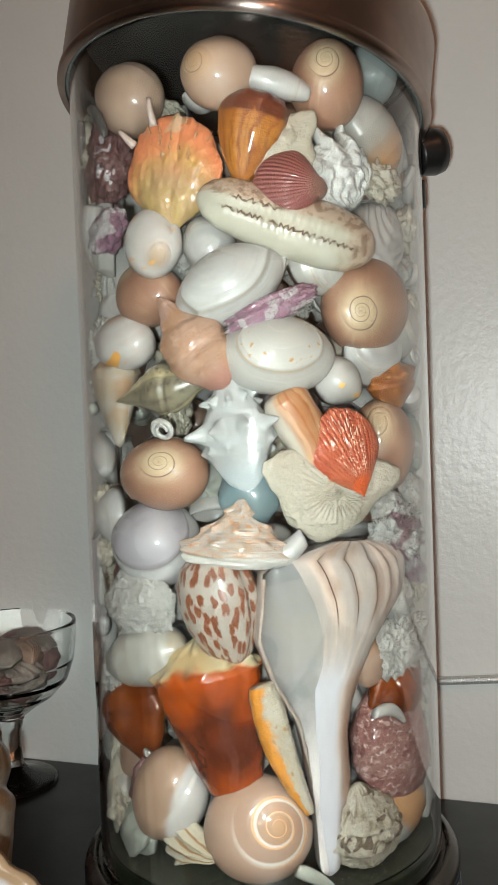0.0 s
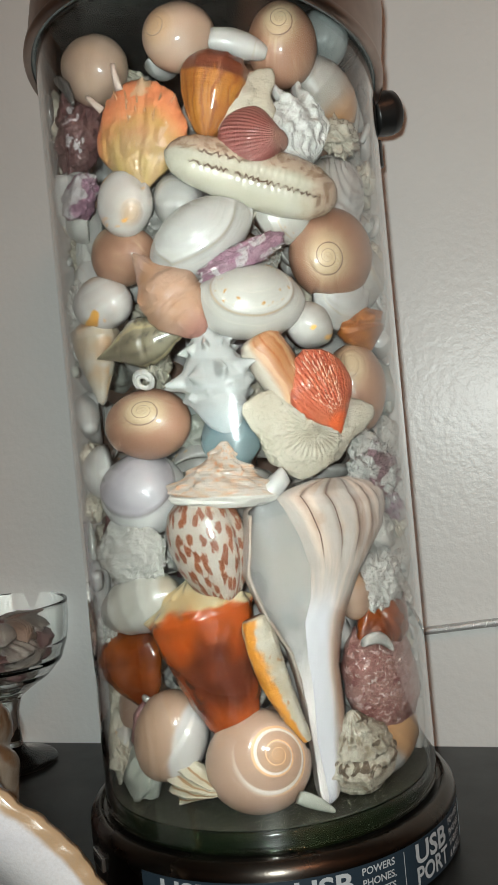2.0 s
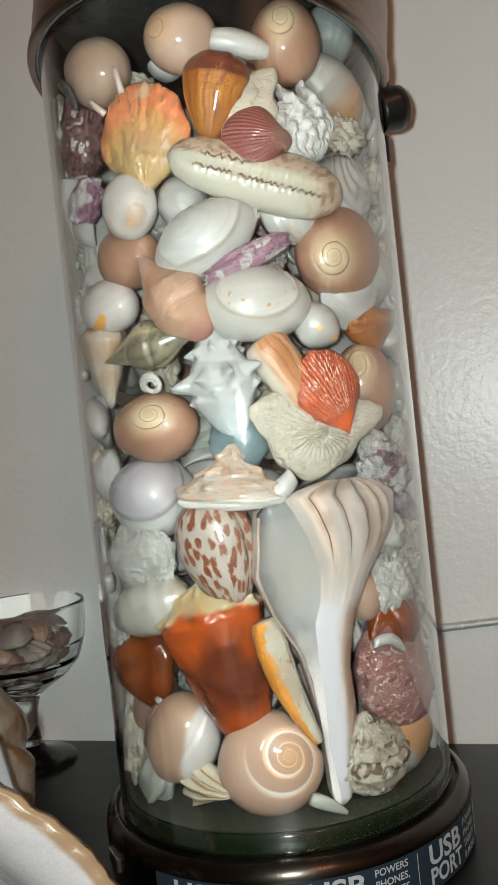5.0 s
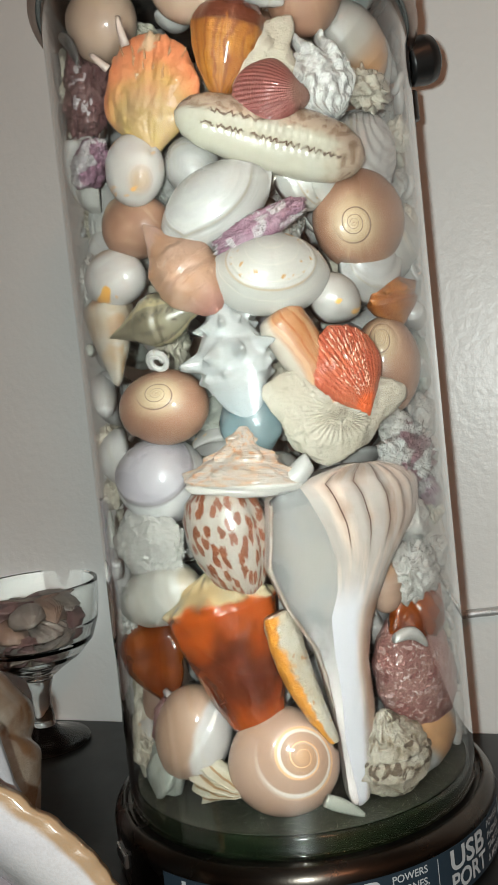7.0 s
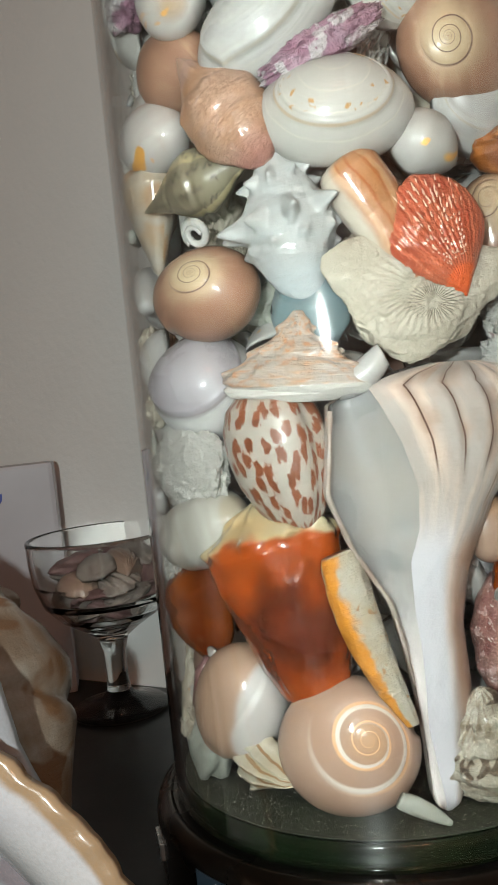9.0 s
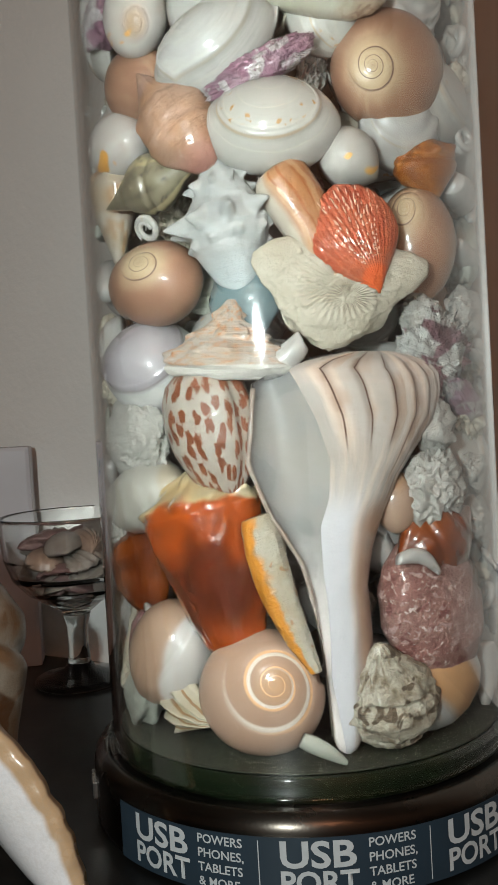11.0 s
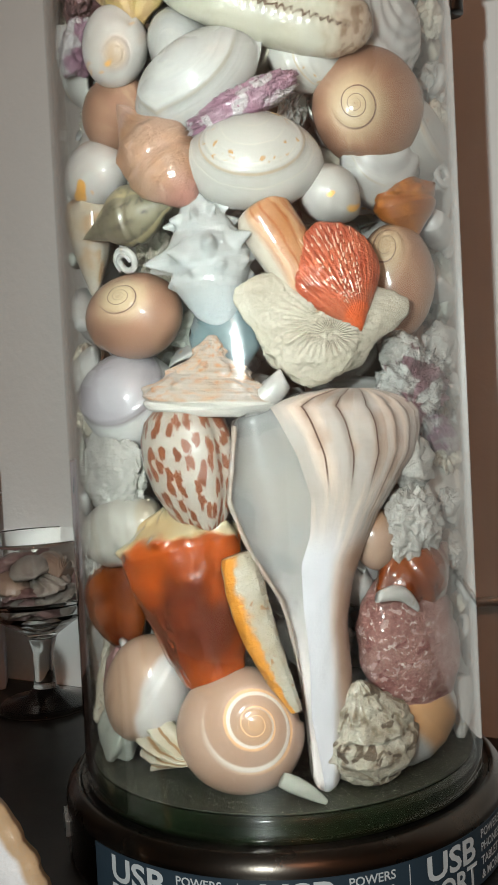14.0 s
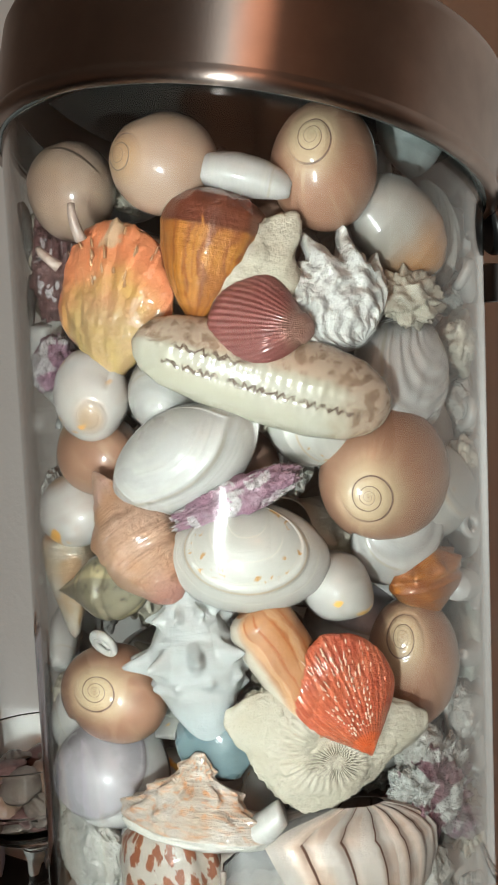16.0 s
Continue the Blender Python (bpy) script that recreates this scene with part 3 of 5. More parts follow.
def sized(form, w, h, d):
    """The form's rows scaled to the box w x h x d and centred."""
    rows, uvs, close = form
    allp = np.concatenate([np.asarray(r, float) for r in rows])
    lo, hi = allp.min(0), allp.max(0)
    k = np.array((w, h, d)) / np.maximum(hi - lo, 1e-9)
    return [(np.asarray(r, float) - (lo + hi) / 2) * k for r in rows], uvs, close


def in_jar(th, z, depth, spin=0.0, lean=0.7, tx=0.0):
    """A pose against the jar's wall: th degrees round from the front, height z, depth from the glass to the thing's middle."""
    a, b = radians(th), radians(th * lean)
    out = Vector((math.sin(a), -math.cos(a), 0))
    f = Matrix(((math.cos(b), 0, math.sin(b), 0), (math.sin(b), 0, -math.cos(b), 0), (0, 1, 0, 0), (0, 0, 0, 1)))
    return Matrix.Translation(out * (R_IN - depth) + Vector((0, 0, z))) @ f @ pose(0, 0, 0, tx, 0, 0) @ pose(0, 0, 0, 0, 0, spin)


# mean camera eye in plan; front shells slide back along rays from it
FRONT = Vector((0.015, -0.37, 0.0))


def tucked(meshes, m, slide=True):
    """Moves a pose inwards (slid back along the camera's sight line to keep its place in view, or towards the axis),
    and up off the sand, until its meshes clear the glass.
    """
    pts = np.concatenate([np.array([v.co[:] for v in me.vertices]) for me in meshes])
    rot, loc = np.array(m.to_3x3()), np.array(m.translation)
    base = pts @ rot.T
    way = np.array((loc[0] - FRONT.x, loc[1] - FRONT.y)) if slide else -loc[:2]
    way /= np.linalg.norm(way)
    for step in range(160):
        w = base[:, :2] + loc[:2]
        if np.hypot(w[:, 0], w[:, 1]).max() < R_IN - 0.0003:
            break
        loc[:2] += way * 0.0004
    low = FLOOR + 0.0006 - (base[:, 2].min() + loc[2])
    if low > 0:
        loc[2] += low
    return Matrix.Translation(loc) @ m.to_3x3().to_4x4()


def shell(name, form, w, h, d, mat, th, z, label, category="shell", spin=0.0, back=0.0, lean=0.7, tx=0.0, extras=()):
    """One shell of w x h x d millimetres against the glass. extras: (name, bmesh, material, label) parts in the shell's own frame."""
    rows, uvs, close = sized(form, w / 1000, h / 1000, d / 1000)
    ob = part(name, grid_mesh(rows, uvs, close), mat)
    parts = [part(n, bm, mt, ob, lb) for n, bm, mt, lb in extras]
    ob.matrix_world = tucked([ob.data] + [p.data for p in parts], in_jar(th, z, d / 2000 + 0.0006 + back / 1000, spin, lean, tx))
    tagged(ob, label, category, group="shells in the jar")
    SHELLS.append(ob)
    return ob


SHELLS = []

# shell colours
TAN = (0.50, 0.27, 0.155)
m_white = shell_mat("glossy_white_shell", (0.98, 0.965, 0.94), (0.88, 0.865, 0.83), 0.2, 0.7, 70, stretch=(26, 2.5, (0.40, 0.385, 0.36)), seam=((0.33, 0.30, 0.25), 0.775, 0.02), bump=0.09)
m_white_ring = shell_mat("white_clam_ringed", (0.98, 0.95, 0.89), (0.90, 0.87, 0.80), 0.26, 0.55, 60, bands=(("u", 5, (0.43, 0.40, 0.35), 0.05, 0.6),), specks=(300, (0.34, 0.17, 0.04), 0.60, 0.50, 0.70), seam=((0.36, 0.28, 0.20), 0.725, 0.018), bump=0.09)
m_white_orange = shell_mat("white_orange_shell", (0.94, 0.92, 0.89), (0.88, 0.84, 0.78), 0.28, 0.45, 70, spots=((95, (0.66, 0.33, 0.06), 0.62),), bump=0.05)
m_chalk = shell_mat("chalky_white_shell", (0.98, 0.96, 0.90), (0.84, 0.82, 0.76), 0.55, 0.05, 120, spots=((420, (0.27, 0.25, 0.22), 0.70),), bump=0.6, grain=1400, rings=0.4)
m_chalk_frill = shell_mat("chalky_frilled_shell", (1.0, 0.99, 0.96), (0.92, 0.91, 0.87), 0.5, 0.1, 120, stretch=(30, 30, (0.36, 0.34, 0.31)), bump=0.7, rel=480, rings=0.3, dim=0.56)
m_cream = shell_mat("cream_coral", (1.0, 0.92, 0.76), (0.92, 0.83, 0.66), 0.6, 0.05, 110, spots=((300, (0.30, 0.25, 0.17), 0.70),), bump=0.35, rel=420, rings=0.2)
m_pale_blue = shell_mat("pale_blue_shell", (0.62, 0.72, 0.70), (0.70, 0.75, 0.73), 0.3, 0.35, 70, bump=0.08)
m_spiny = shell_mat("orange_spiny_oyster", (1.0, 0.72, 0.18), (1.0, 0.62, 0.34), 0.24, 0.7, 70, ends=((0.62, 0.20, 0.09), 0.45, 0.85), ragged=0.35, spots=((90, (0.52, 0.34, 0.22), 0.60), (330, (0.56, 0.46, 0.35), 0.70)), bump=0.4, rel=300, rings=0.3)
m_spine = shell_mat("pale_pink_spine", (0.98, 0.74, 0.64), (1.0, 0.82, 0.72), 0.4, 0.25, 120, bump=0.15, rings=0.2)
m_prickle = shell_mat("orange_prickle", (1.0, 0.50, 0.24), (1.0, 0.60, 0.36), 0.25, 0.6, 120, bump=0.05, rings=0.2)
m_prickle_pale = shell_mat("pale_pink_prickle", (1.0, 0.72, 0.58), (1.0, 0.60, 0.44), 0.25, 0.7, 120, bump=0.05, rings=0.2, dim=0.6)
m_tulip = shell_mat("amber_tulip_shell", (0.95, 0.38, 0.06), (0.72, 0.23, 0.035), 0.22, 0.8, 90, bands=(("v", 15, (0.20, 0.055, 0.012), 0.28, 2.6), ("v", 29, (0.26, 0.085, 0.015), 0.2, 2.0)), specks=(80, (0.10, 0.022, 0.012), 0.36, -0.1, 0.33), bump=0.3, rings=0.8)
m_red_fan = shell_mat("coral_red_scallop", (1.0, 0.20, 0.075), (0.90, 0.13, 0.05), 0.28, 0.55, 120, stretch=(5, 70, (0.56, 0.17, 0.09)), specks=(100, (0.62, 0.10, 0.02), 0.2, -0.1, 0.28), bump=0.6, rel=620, rings=0.4)
m_plum_fan = shell_mat("plum_scallop", (0.50, 0.25, 0.18), (0.58, 0.33, 0.25), 0.4, 0.25, 110, ends=((0.17, 0.045, 0.04), 0.22, 0.42), stretch=(4, 60, (0.26, 0.10, 0.085)), bump=0.35)
m_olive_tooth = shell_mat("toothed_cowrie", (1.0, 0.95, 0.80), (0.92, 0.86, 0.68), 0.18, 0.9, 80, rings=0.15, bump=0.03)
m_mauve = shell_mat("crusted_mauve_shell", (0.32, 0.13, 0.13), (0.42, 0.22, 0.21), 0.32, 0.5, 140, spots=((130, (0.46, 0.42, 0.42), 0.64), (420, (0.10, 0.04, 0.04), 0.68)), bump=0.9, rel=420, rings=0.3)
m_violet = shell_mat("violet_crusted_shell", (0.66, 0.30, 0.46), (0.80, 0.52, 0.64), 0.36, 0.4, 150, spots=((120, (0.44, 0.41, 0.41), 0.50), (420, (0.22, 0.06, 0.13), 0.68)), bump=0.8, rel=420)
m_peach = shell_mat("peach_whelk", (0.90, 0.44, 0.21), (0.96, 0.60, 0.43), 0.32, 0.5, 80, ends=((0.30, 0.13, 0.10), 0.75, 1.0), specks=(75, (0.40, 0.25, 0.20), 0.42, -0.1, 0.42), stretch=(10, 9, (0.46, 0.30, 0.23)), spots=((420, (0.46, 0.33, 0.27), 0.66),), bump=0.6, rel=420)
m_zig = shell_mat("olive_zigzag_volute", (0.50, 0.45, 0.31), (0.40, 0.34, 0.23), 0.22, 0.7, 90, zig=((0.03, 0.022, 0.015), 10, 18, 0.75), bands=(("v", 3, (0.34, 0.29, 0.17), 0.2, 0.1),), bump=0.08, rings=0.5)
m_tan_cone = shell_mat("tan_white_cone", (0.96, 0.90, 0.80), (0.80, 0.60, 0.40), 0.3, 0.5, 70, stretch=(5, 5, (0.30, 0.17, 0.08)), specks=(70, (0.24, 0.12, 0.06), 0.45, -0.1, 0.2), bump=0.2)
m_spike = shell_mat("blue_white_spiked_conch", (0.93, 0.95, 0.93), (0.82, 0.85, 0.84), 0.34, 0.4, 80, stretch=(30, 6, (0.32, 0.34, 0.34)), ends=((0.36, 0.40, 0.41), 0.62, 0.85), bump=0.3)
m_cone_orange = shell_mat("orange_cone", (0.92, 0.46, 0.23), (0.80, 0.33, 0.12), 0.26, 0.6, 80, ends=((0.40, 0.22, 0.13), 0.45, 0.9), bands=(("v", 15, (0.28, 0.085, 0.02), 0.24, 1.4), ("v", 6, (0.42, 0.24, 0.13), 0.2, 1.0), ("v", 1, (0.42, 0.38, 0.32), 0.20, 0.08)), bump=0.2, rings=0.3)
m_orange_small = shell_mat("burnt_orange_conch", (0.62, 0.19, 0.025), (0.46, 0.12, 0.02), 0.26, 0.65, 120, stretch=(8, 10, (0.40, 0.15, 0.03)), specks=(70, (0.40, 0.22, 0.08), 0.4, -0.1, 0.2), bump=0.3)
m_grey_crust = shell_mat("grey_crusted_rock", (0.50, 0.24, 0.30), (0.28, 0.13, 0.16), 0.55, 0.1, 120, spots=((95, (0.42, 0.43, 0.41), 0.47), (420, (0.10, 0.08, 0.08), 0.68)), bump=1.0, rel=420)
m_frill = shell_mat("peach_frilled_conch", (0.98, 0.78, 0.62), (0.95, 0.86, 0.78), 0.34, 0.45, 110, stretch=(16, 26, (0.44, 0.20, 0.09)), ends=((0.50, 0.485, 0.45), 0.80, 0.84), ragged=0.02, bump=0.5, rel=420)
m_lav = shell_mat("lavender_cockle", (0.74, 0.69, 0.75), (0.84, 0.79, 0.84), 0.2, 0.7, 60, ends=((0.50, 0.495, 0.485), 0.84, 0.87), ragged=0.01, seam=((0.24, 0.21, 0.21), 0.845, 0.012), bump=0.05)
m_spotted = shell_mat("brown_spotted_cone", (0.76, 0.70, 0.62), (0.72, 0.64, 0.55), 0.28, 0.45, 80, bump=0.06)
m_speck = shell_mat("speckled_white_bubble", (0.94, 0.91, 0.83), (0.80, 0.77, 0.68), 0.24, 0.6, 70, spots=((330, (0.07, 0.05, 0.04), 0.705),), specks=(60, (0.30, 0.26, 0.20), 0.3, -0.1, 0.12), bump=0.08)
m_brown_gloss = shell_mat("glossy_brown_conch", (0.50, 0.11, 0.012), (0.24, 0.04, 0.008), 0.15, 0.9, 60, stretch=(6, 7, (0.09, 0.016, 0.004)), bump=0.1, rings=0.4)
m_brown_cream = shell_mat("fighting_conch_brown", (1.0, 0.86, 0.56), (1.0, 0.68, 0.32), 0.13, 1.0, 70, ends=((0.29, 0.045, 0.003), 0.17, 0.22), ragged=0.28, rings=0.1, late=(42, (0.075, 0.009, 0.003), 0.36, 0.68), spots=((420, (0.45, 0.16, 0.03), 0.72),), bump=0.14)
m_shard = shell_mat("cream_orange_shard", (0.96, 0.90, 0.76), (0.86, 0.72, 0.52), 0.3, 0.45, 140, bands=(("v", 1, (0.52, 0.20, 0.015), 0.20, 0.25),), spots=((260, (0.30, 0.17, 0.08), 0.64),), bump=0.5)
m_pink_crust = shell_mat("pink_crusted_shell", (0.62, 0.28, 0.24), (0.76, 0.42, 0.37), 0.36, 0.4, 90, spots=((210, (0.20, 0.075, 0.065), 0.58), (330, (0.40, 0.27, 0.25), 0.58), (620, (0.50, 0.42, 0.39), 0.63)), bump=0.9, rel=560, rings=0.2)
m_turbo = shell_mat("weathered_turbo", (1.0, 0.93, 0.78), (0.80, 0.70, 0.54), 0.45, 0.25, 150, stretch=(7, 24, (0.17, 0.125, 0.08)), spots=((170, (0.10, 0.07, 0.045), 0.60),), bump=0.8, rel=380, rings=0.6)
m_band = shell_mat("white_orange_cowrie", (0.93, 0.90, 0.84), (0.84, 0.78, 0.68), 0.22, 0.7, 60, ends=((0.42, 0.20, 0.07), 0.40, 0.80), ragged=0.1, bump=0.05)
m_stripe = shell_mat("white_snail_tan_stripe", (0.90, 0.90, 0.87), (0.82, 0.82, 0.80), 0.24, 0.6, 60, bands=(("u", 1, (0.38, 0.21, 0.10), 0.45, 0.12),), bump=0.05)
m_fan_ridge = shell_mat("cream_ridged_fan", (0.98, 0.90, 0.72), (0.92, 0.80, 0.58), 0.4, 0.3, 90, bands=(("v", 4, (0.24, 0.13, 0.05), 0.10, 0.35),), bump=0.25)
m_greenish = shell_mat("sea_worn_white_shard", (0.66, 0.69, 0.60), (0.70, 0.72, 0.64), 0.45, 0.2, 80, bump=0.2)
m_pinkish = shell_mat("rosy_tan_clam", (0.58, 0.38, 0.29), (0.52, 0.33, 0.24), 0.32, 0.35, 80, bump=0.06)
m_sea_glass = shell_mat("blue_green_sea_glass", (0.26, 0.42, 0.47), (0.38, 0.52, 0.55), 0.2, 0.8, 60, bump=0.05)
m_dark_flake = shell_mat("dark_grey_flake", (0.12, 0.12, 0.115), (0.30, 0.29, 0.27), 0.3, 0.5, 160, bump=0.5)
m_grey_snail = shell_mat("grey_blue_snail", (0.42, 0.45, 0.45), (0.50, 0.52, 0.50), 0.28, 0.45, 70, bump=0.06)


def blotched():
    """Brown broken flames in slanting rows over the spotted cone."""
    m = m_spotted
    nt = m.node_tree
    b = nt.nodes["Principled BSDF"]
    was = b.inputs["Base Color"].links[0].from_socket
    uv = nt.nodes.new("ShaderNodeTexCoord").outputs["UV"]
    sc = nt.nodes.new("ShaderNodeVectorMath")
    sc.operation = "MULTIPLY"
    link(nt, uv, sc.inputs[0])
    sc.inputs[1].default_value = (8.5, 32.0, 1.0)
    rough = noisy(nt, 1.7, 4, sc.outputs[0], 0.7)
    vo = nt.nodes.new("ShaderNodeTexVoronoi")
    vo.voronoi_dimensions = "2D"
    vo.inputs["Scale"].default_value = 0.8
    vo.inputs["Randomness"].default_value = 0.75
    link(nt, sc.outputs[0], vo.inputs["Vector"])
    d = maths(nt, "ADD", vo.outputs["Distance"], maths(nt, "MULTIPLY", maths(nt, "SUBTRACT", rough, 0.5), 1.25))
    c = mixed(nt, maths(nt, "SUBTRACT", 1.0, ramped(nt, d, 0.34, 0.39)), was, (0.16, 0.048, 0.02))
    link(nt, c, b.inputs["Base Color"])


blotched()


def toothed():
    """Two rows of brown teeth along the cowrie's mouth, and a speckled brown back and end."""
    nt = m_olive_tooth.node_tree
    b = nt.nodes["Principled BSDF"]
    c = b.inputs["Base Color"].links[0].from_socket
    tc = nt.nodes.new("ShaderNodeTexCoord")
    sep = nt.nodes.new("ShaderNodeSeparateXYZ")
    link(nt, tc.outputs["UV"], sep.inputs[0])
    u, v = sep.outputs[0], sep.outputs[1]
    wob = noisy(nt, 150, 3, tc.outputs["Object"])
    freck = ramped(nt, noisy(nt, 330, 3, tc.outputs["Object"]), 0.47, 0.60)
    back = maths(nt, "SUBTRACT", 1.0, ramped(nt, maths(nt, "ADD", v, maths(nt, "MULTIPLY", wob, 0.04)), 0.215, 0.250))
    end = ramped(nt, maths(nt, "ADD", u, maths(nt, "MULTIPLY", wob, 0.25)), 0.86, 1.05)
    where = maths(nt, "MAXIMUM", back, end)
    c = mixed(nt, maths(nt, "MULTIPLY", where, 0.75), c, (0.33, 0.23, 0.17))
    c = mixed(nt, maths(nt, "MULTIPLY", where, maths(nt, "MULTIPLY", freck, 0.8)), c, (0.15, 0.085, 0.05))
    for v0, tall, count, u0, u1 in ((0.308, 0.018, 26, 0.10, 0.93), (0.236, 0.022, 20, 0.05, 0.50)):
        saw = maths(nt, "PINGPONG", maths(nt, "ADD", maths(nt, "MULTIPLY", u, count), maths(nt, "MULTIPLY", wob, 3.2)), 0.5)
        off = maths(nt, "ABSOLUTE", maths(nt, "SUBTRACT", v, maths(nt, "ADD", maths(nt, "MULTIPLY", saw, 2 * tall), v0 - tall)))
        line = maths(nt, "SUBTRACT", 1.0, ramped(nt, off, 0.004, 0.011))
        run = maths(nt, "MULTIPLY", ramped(nt, u, u0, u0 + 0.05), maths(nt, "SUBTRACT", 1.0, ramped(nt, u, u1 - 0.08, u1)))
        keep = ramped(nt, noisy(nt, 210, 2, tc.outputs["Object"]), 0.36, 0.52)
        c = mixed(nt, maths(nt, "MULTIPLY", maths(nt, "MULTIPLY", line, run), maths(nt, "MULTIPLY", keep, 0.9)), c, (0.07, 0.035, 0.02))
    link(nt, c, b.inputs["Base Color"])


toothed()


def coral_blades():
    """Paints the shade between the blades, as dark slits, into the coral disc's hollow."""
    m = m_cream.copy()
    m.name = "cream_coral_bladed"
    nt = m.node_tree
    b = nt.nodes["Principled BSDF"]
    c = b.inputs["Base Color"].links[0].from_socket
    tc = nt.nodes.new("ShaderNodeTexCoord").outputs["Object"]
    sep = nt.nodes.new("ShaderNodeSeparateXYZ")
    link(nt, tc, sep.inputs[0])
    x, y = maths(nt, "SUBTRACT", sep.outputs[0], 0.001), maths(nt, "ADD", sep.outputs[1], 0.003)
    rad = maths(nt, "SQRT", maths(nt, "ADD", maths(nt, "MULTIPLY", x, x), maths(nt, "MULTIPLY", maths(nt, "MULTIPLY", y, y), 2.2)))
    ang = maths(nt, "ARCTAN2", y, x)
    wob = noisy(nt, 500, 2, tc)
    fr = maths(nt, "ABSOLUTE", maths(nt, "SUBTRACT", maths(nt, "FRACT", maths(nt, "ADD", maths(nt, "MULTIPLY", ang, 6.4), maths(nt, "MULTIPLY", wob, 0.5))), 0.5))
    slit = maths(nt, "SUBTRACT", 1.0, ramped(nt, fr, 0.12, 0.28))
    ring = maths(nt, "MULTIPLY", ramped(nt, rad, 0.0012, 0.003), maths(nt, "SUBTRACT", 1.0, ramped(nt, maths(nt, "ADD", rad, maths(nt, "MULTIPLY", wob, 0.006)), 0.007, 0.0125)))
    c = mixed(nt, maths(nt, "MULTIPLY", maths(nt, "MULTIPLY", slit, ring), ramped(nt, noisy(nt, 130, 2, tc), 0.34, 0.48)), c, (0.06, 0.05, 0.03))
    link(nt, c, b.inputs["Base Color"])
    return m


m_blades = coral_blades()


def moon_mat(name, body, body2, apex, line, growth=1.9, callus=None, apex_size=0.19, fleck=None, reach=0.155, mottle=70, half=False):
    """A moon snail's skin: a pale apex, a dark seam that winds outwards, soft growth streaks."""
    if name in MATS:
        return MATS[name]
    body, body2, apex = (tuple(x * 0.52 for x in c) for c in (body, body2, apex))
    m, nt, b = nodes_of(name, 0.45, 0, 1.0, 0.35)
    b.inputs["Coat Roughness"].default_value = 0.15
    tc = nt.nodes.new("ShaderNodeTexCoord")
    info = nt.nodes.new("ShaderNodeObjectInfo").outputs["Random"]
    sep = nt.nodes.new("ShaderNodeSeparateXYZ")
    link(nt, tc.outputs["UV"], sep.inputs[0])
    x = maths(nt, "MULTIPLY", maths(nt, "SUBTRACT", sep.outputs[0], 0.5), 2.0)
    y = maths(nt, "MULTIPLY", maths(nt, "SUBTRACT", sep.outputs[1], 0.5), 2.0)
    rad = maths(nt, "SQRT", maths(nt, "ADD", maths(nt, "MULTIPLY", x, x), maths(nt, "MULTIPLY", y, y)))
    ang = maths(nt, "DIVIDE", maths(nt, "ARCTAN2", y, x), 2 * math.pi)
    w = maths(nt, "ADD", maths(nt, "DIVIDE", maths(nt, "LOGARITHM", rad, math.e), math.log(growth)), ang)
    fr = maths(nt, "FRACT", maths(nt, "ADD", w, 8.0))
    near = maths(nt, "SUBTRACT", 1.0, ramped(nt, rad, reach * 0.8, reach))
    shift = nt.nodes.new("ShaderNodeVectorMath")
    shift.operation = "ADD"
    link(nt, tc.outputs["Object"], shift.inputs[0])
    link(nt, info, shift.inputs[1])
    soft = noisy(nt, mottle, 4, shift.outputs[0])
    fine = noisy(nt, 700, 3, shift.outputs[0])
    comb = nt.nodes.new("ShaderNodeCombineXYZ")
    link(nt, maths(nt, "MULTIPLY", ang, 26.0), comb.inputs[0])
    link(nt, maths(nt, "MULTIPLY", rad, 3.0), comb.inputs[1])
    link(nt, info, comb.inputs[2])
    streak = noisy(nt, 1.0, 3, comb.outputs[0])
    c = mixed(nt, ramped(nt, soft, 0.3, 0.7), body, body2)
    c = mixed(nt, maths(nt, "MULTIPLY", ramped(nt, streak, 0.5, 0.8), 0.35), c, tuple(v * 1.25 for v in apex))
    c = mixed(nt, maths(nt, "SUBTRACT", 1.0, ramped(nt, maths(nt, "ADD", rad, maths(nt, "MULTIPLY", soft, 0.06)), apex_size * 0.45, apex_size * 1.45)), c, apex)
    turns = nt.nodes.new("ShaderNodeCombineXYZ")
    link(nt, maths(nt, "ADD", maths(nt, "MULTIPLY", rad, 7.0), ang), turns.inputs[0])
    link(nt, info, turns.inputs[1])
    c = mixed(nt, maths(nt, "MULTIPLY", ramped(nt, noisy(nt, 1.0, 2, turns.outputs[0]), 0.42, 0.68), 0.32), c, tuple(v * k for v, k in zip(body, (1.34, 1.42, 1.5))))
    if half:
        sx = nt.nodes.new("ShaderNodeSeparateXYZ")
        link(nt, tc.outputs["Object"], sx.inputs[0])
        edge = maths(nt, "ADD", sx.outputs[0], maths(nt, "MULTIPLY", maths(nt, "SUBTRACT", soft, 0.5), 0.004))
        c = mixed(nt, ramped(nt, edge, 0.0060, 0.0085), body, body2)
    if callus:
        band = maths(nt, "MULTIPLY", ramped(nt, fr, 0.68, 0.78), near)
        c = mixed(nt, maths(nt, "MULTIPLY", band, ramped(nt, rad, 0.06, 0.12)), c, callus)
    e = maths(nt, "MINIMUM", fr, maths(nt, "SUBTRACT", 1.0, fr))
    c = mixed(nt, maths(nt, "MULTIPLY", maths(nt, "SUBTRACT", 1.0, ramped(nt, e, 0.03, 0.10)), near), c, line)
    if fleck:
        s2 = noisy(nt, 95, 2, shift.outputs[0], 0.5, 0.6)
        c = mixed(nt, ramped(nt, s2, 0.60, 0.66), c, fleck)
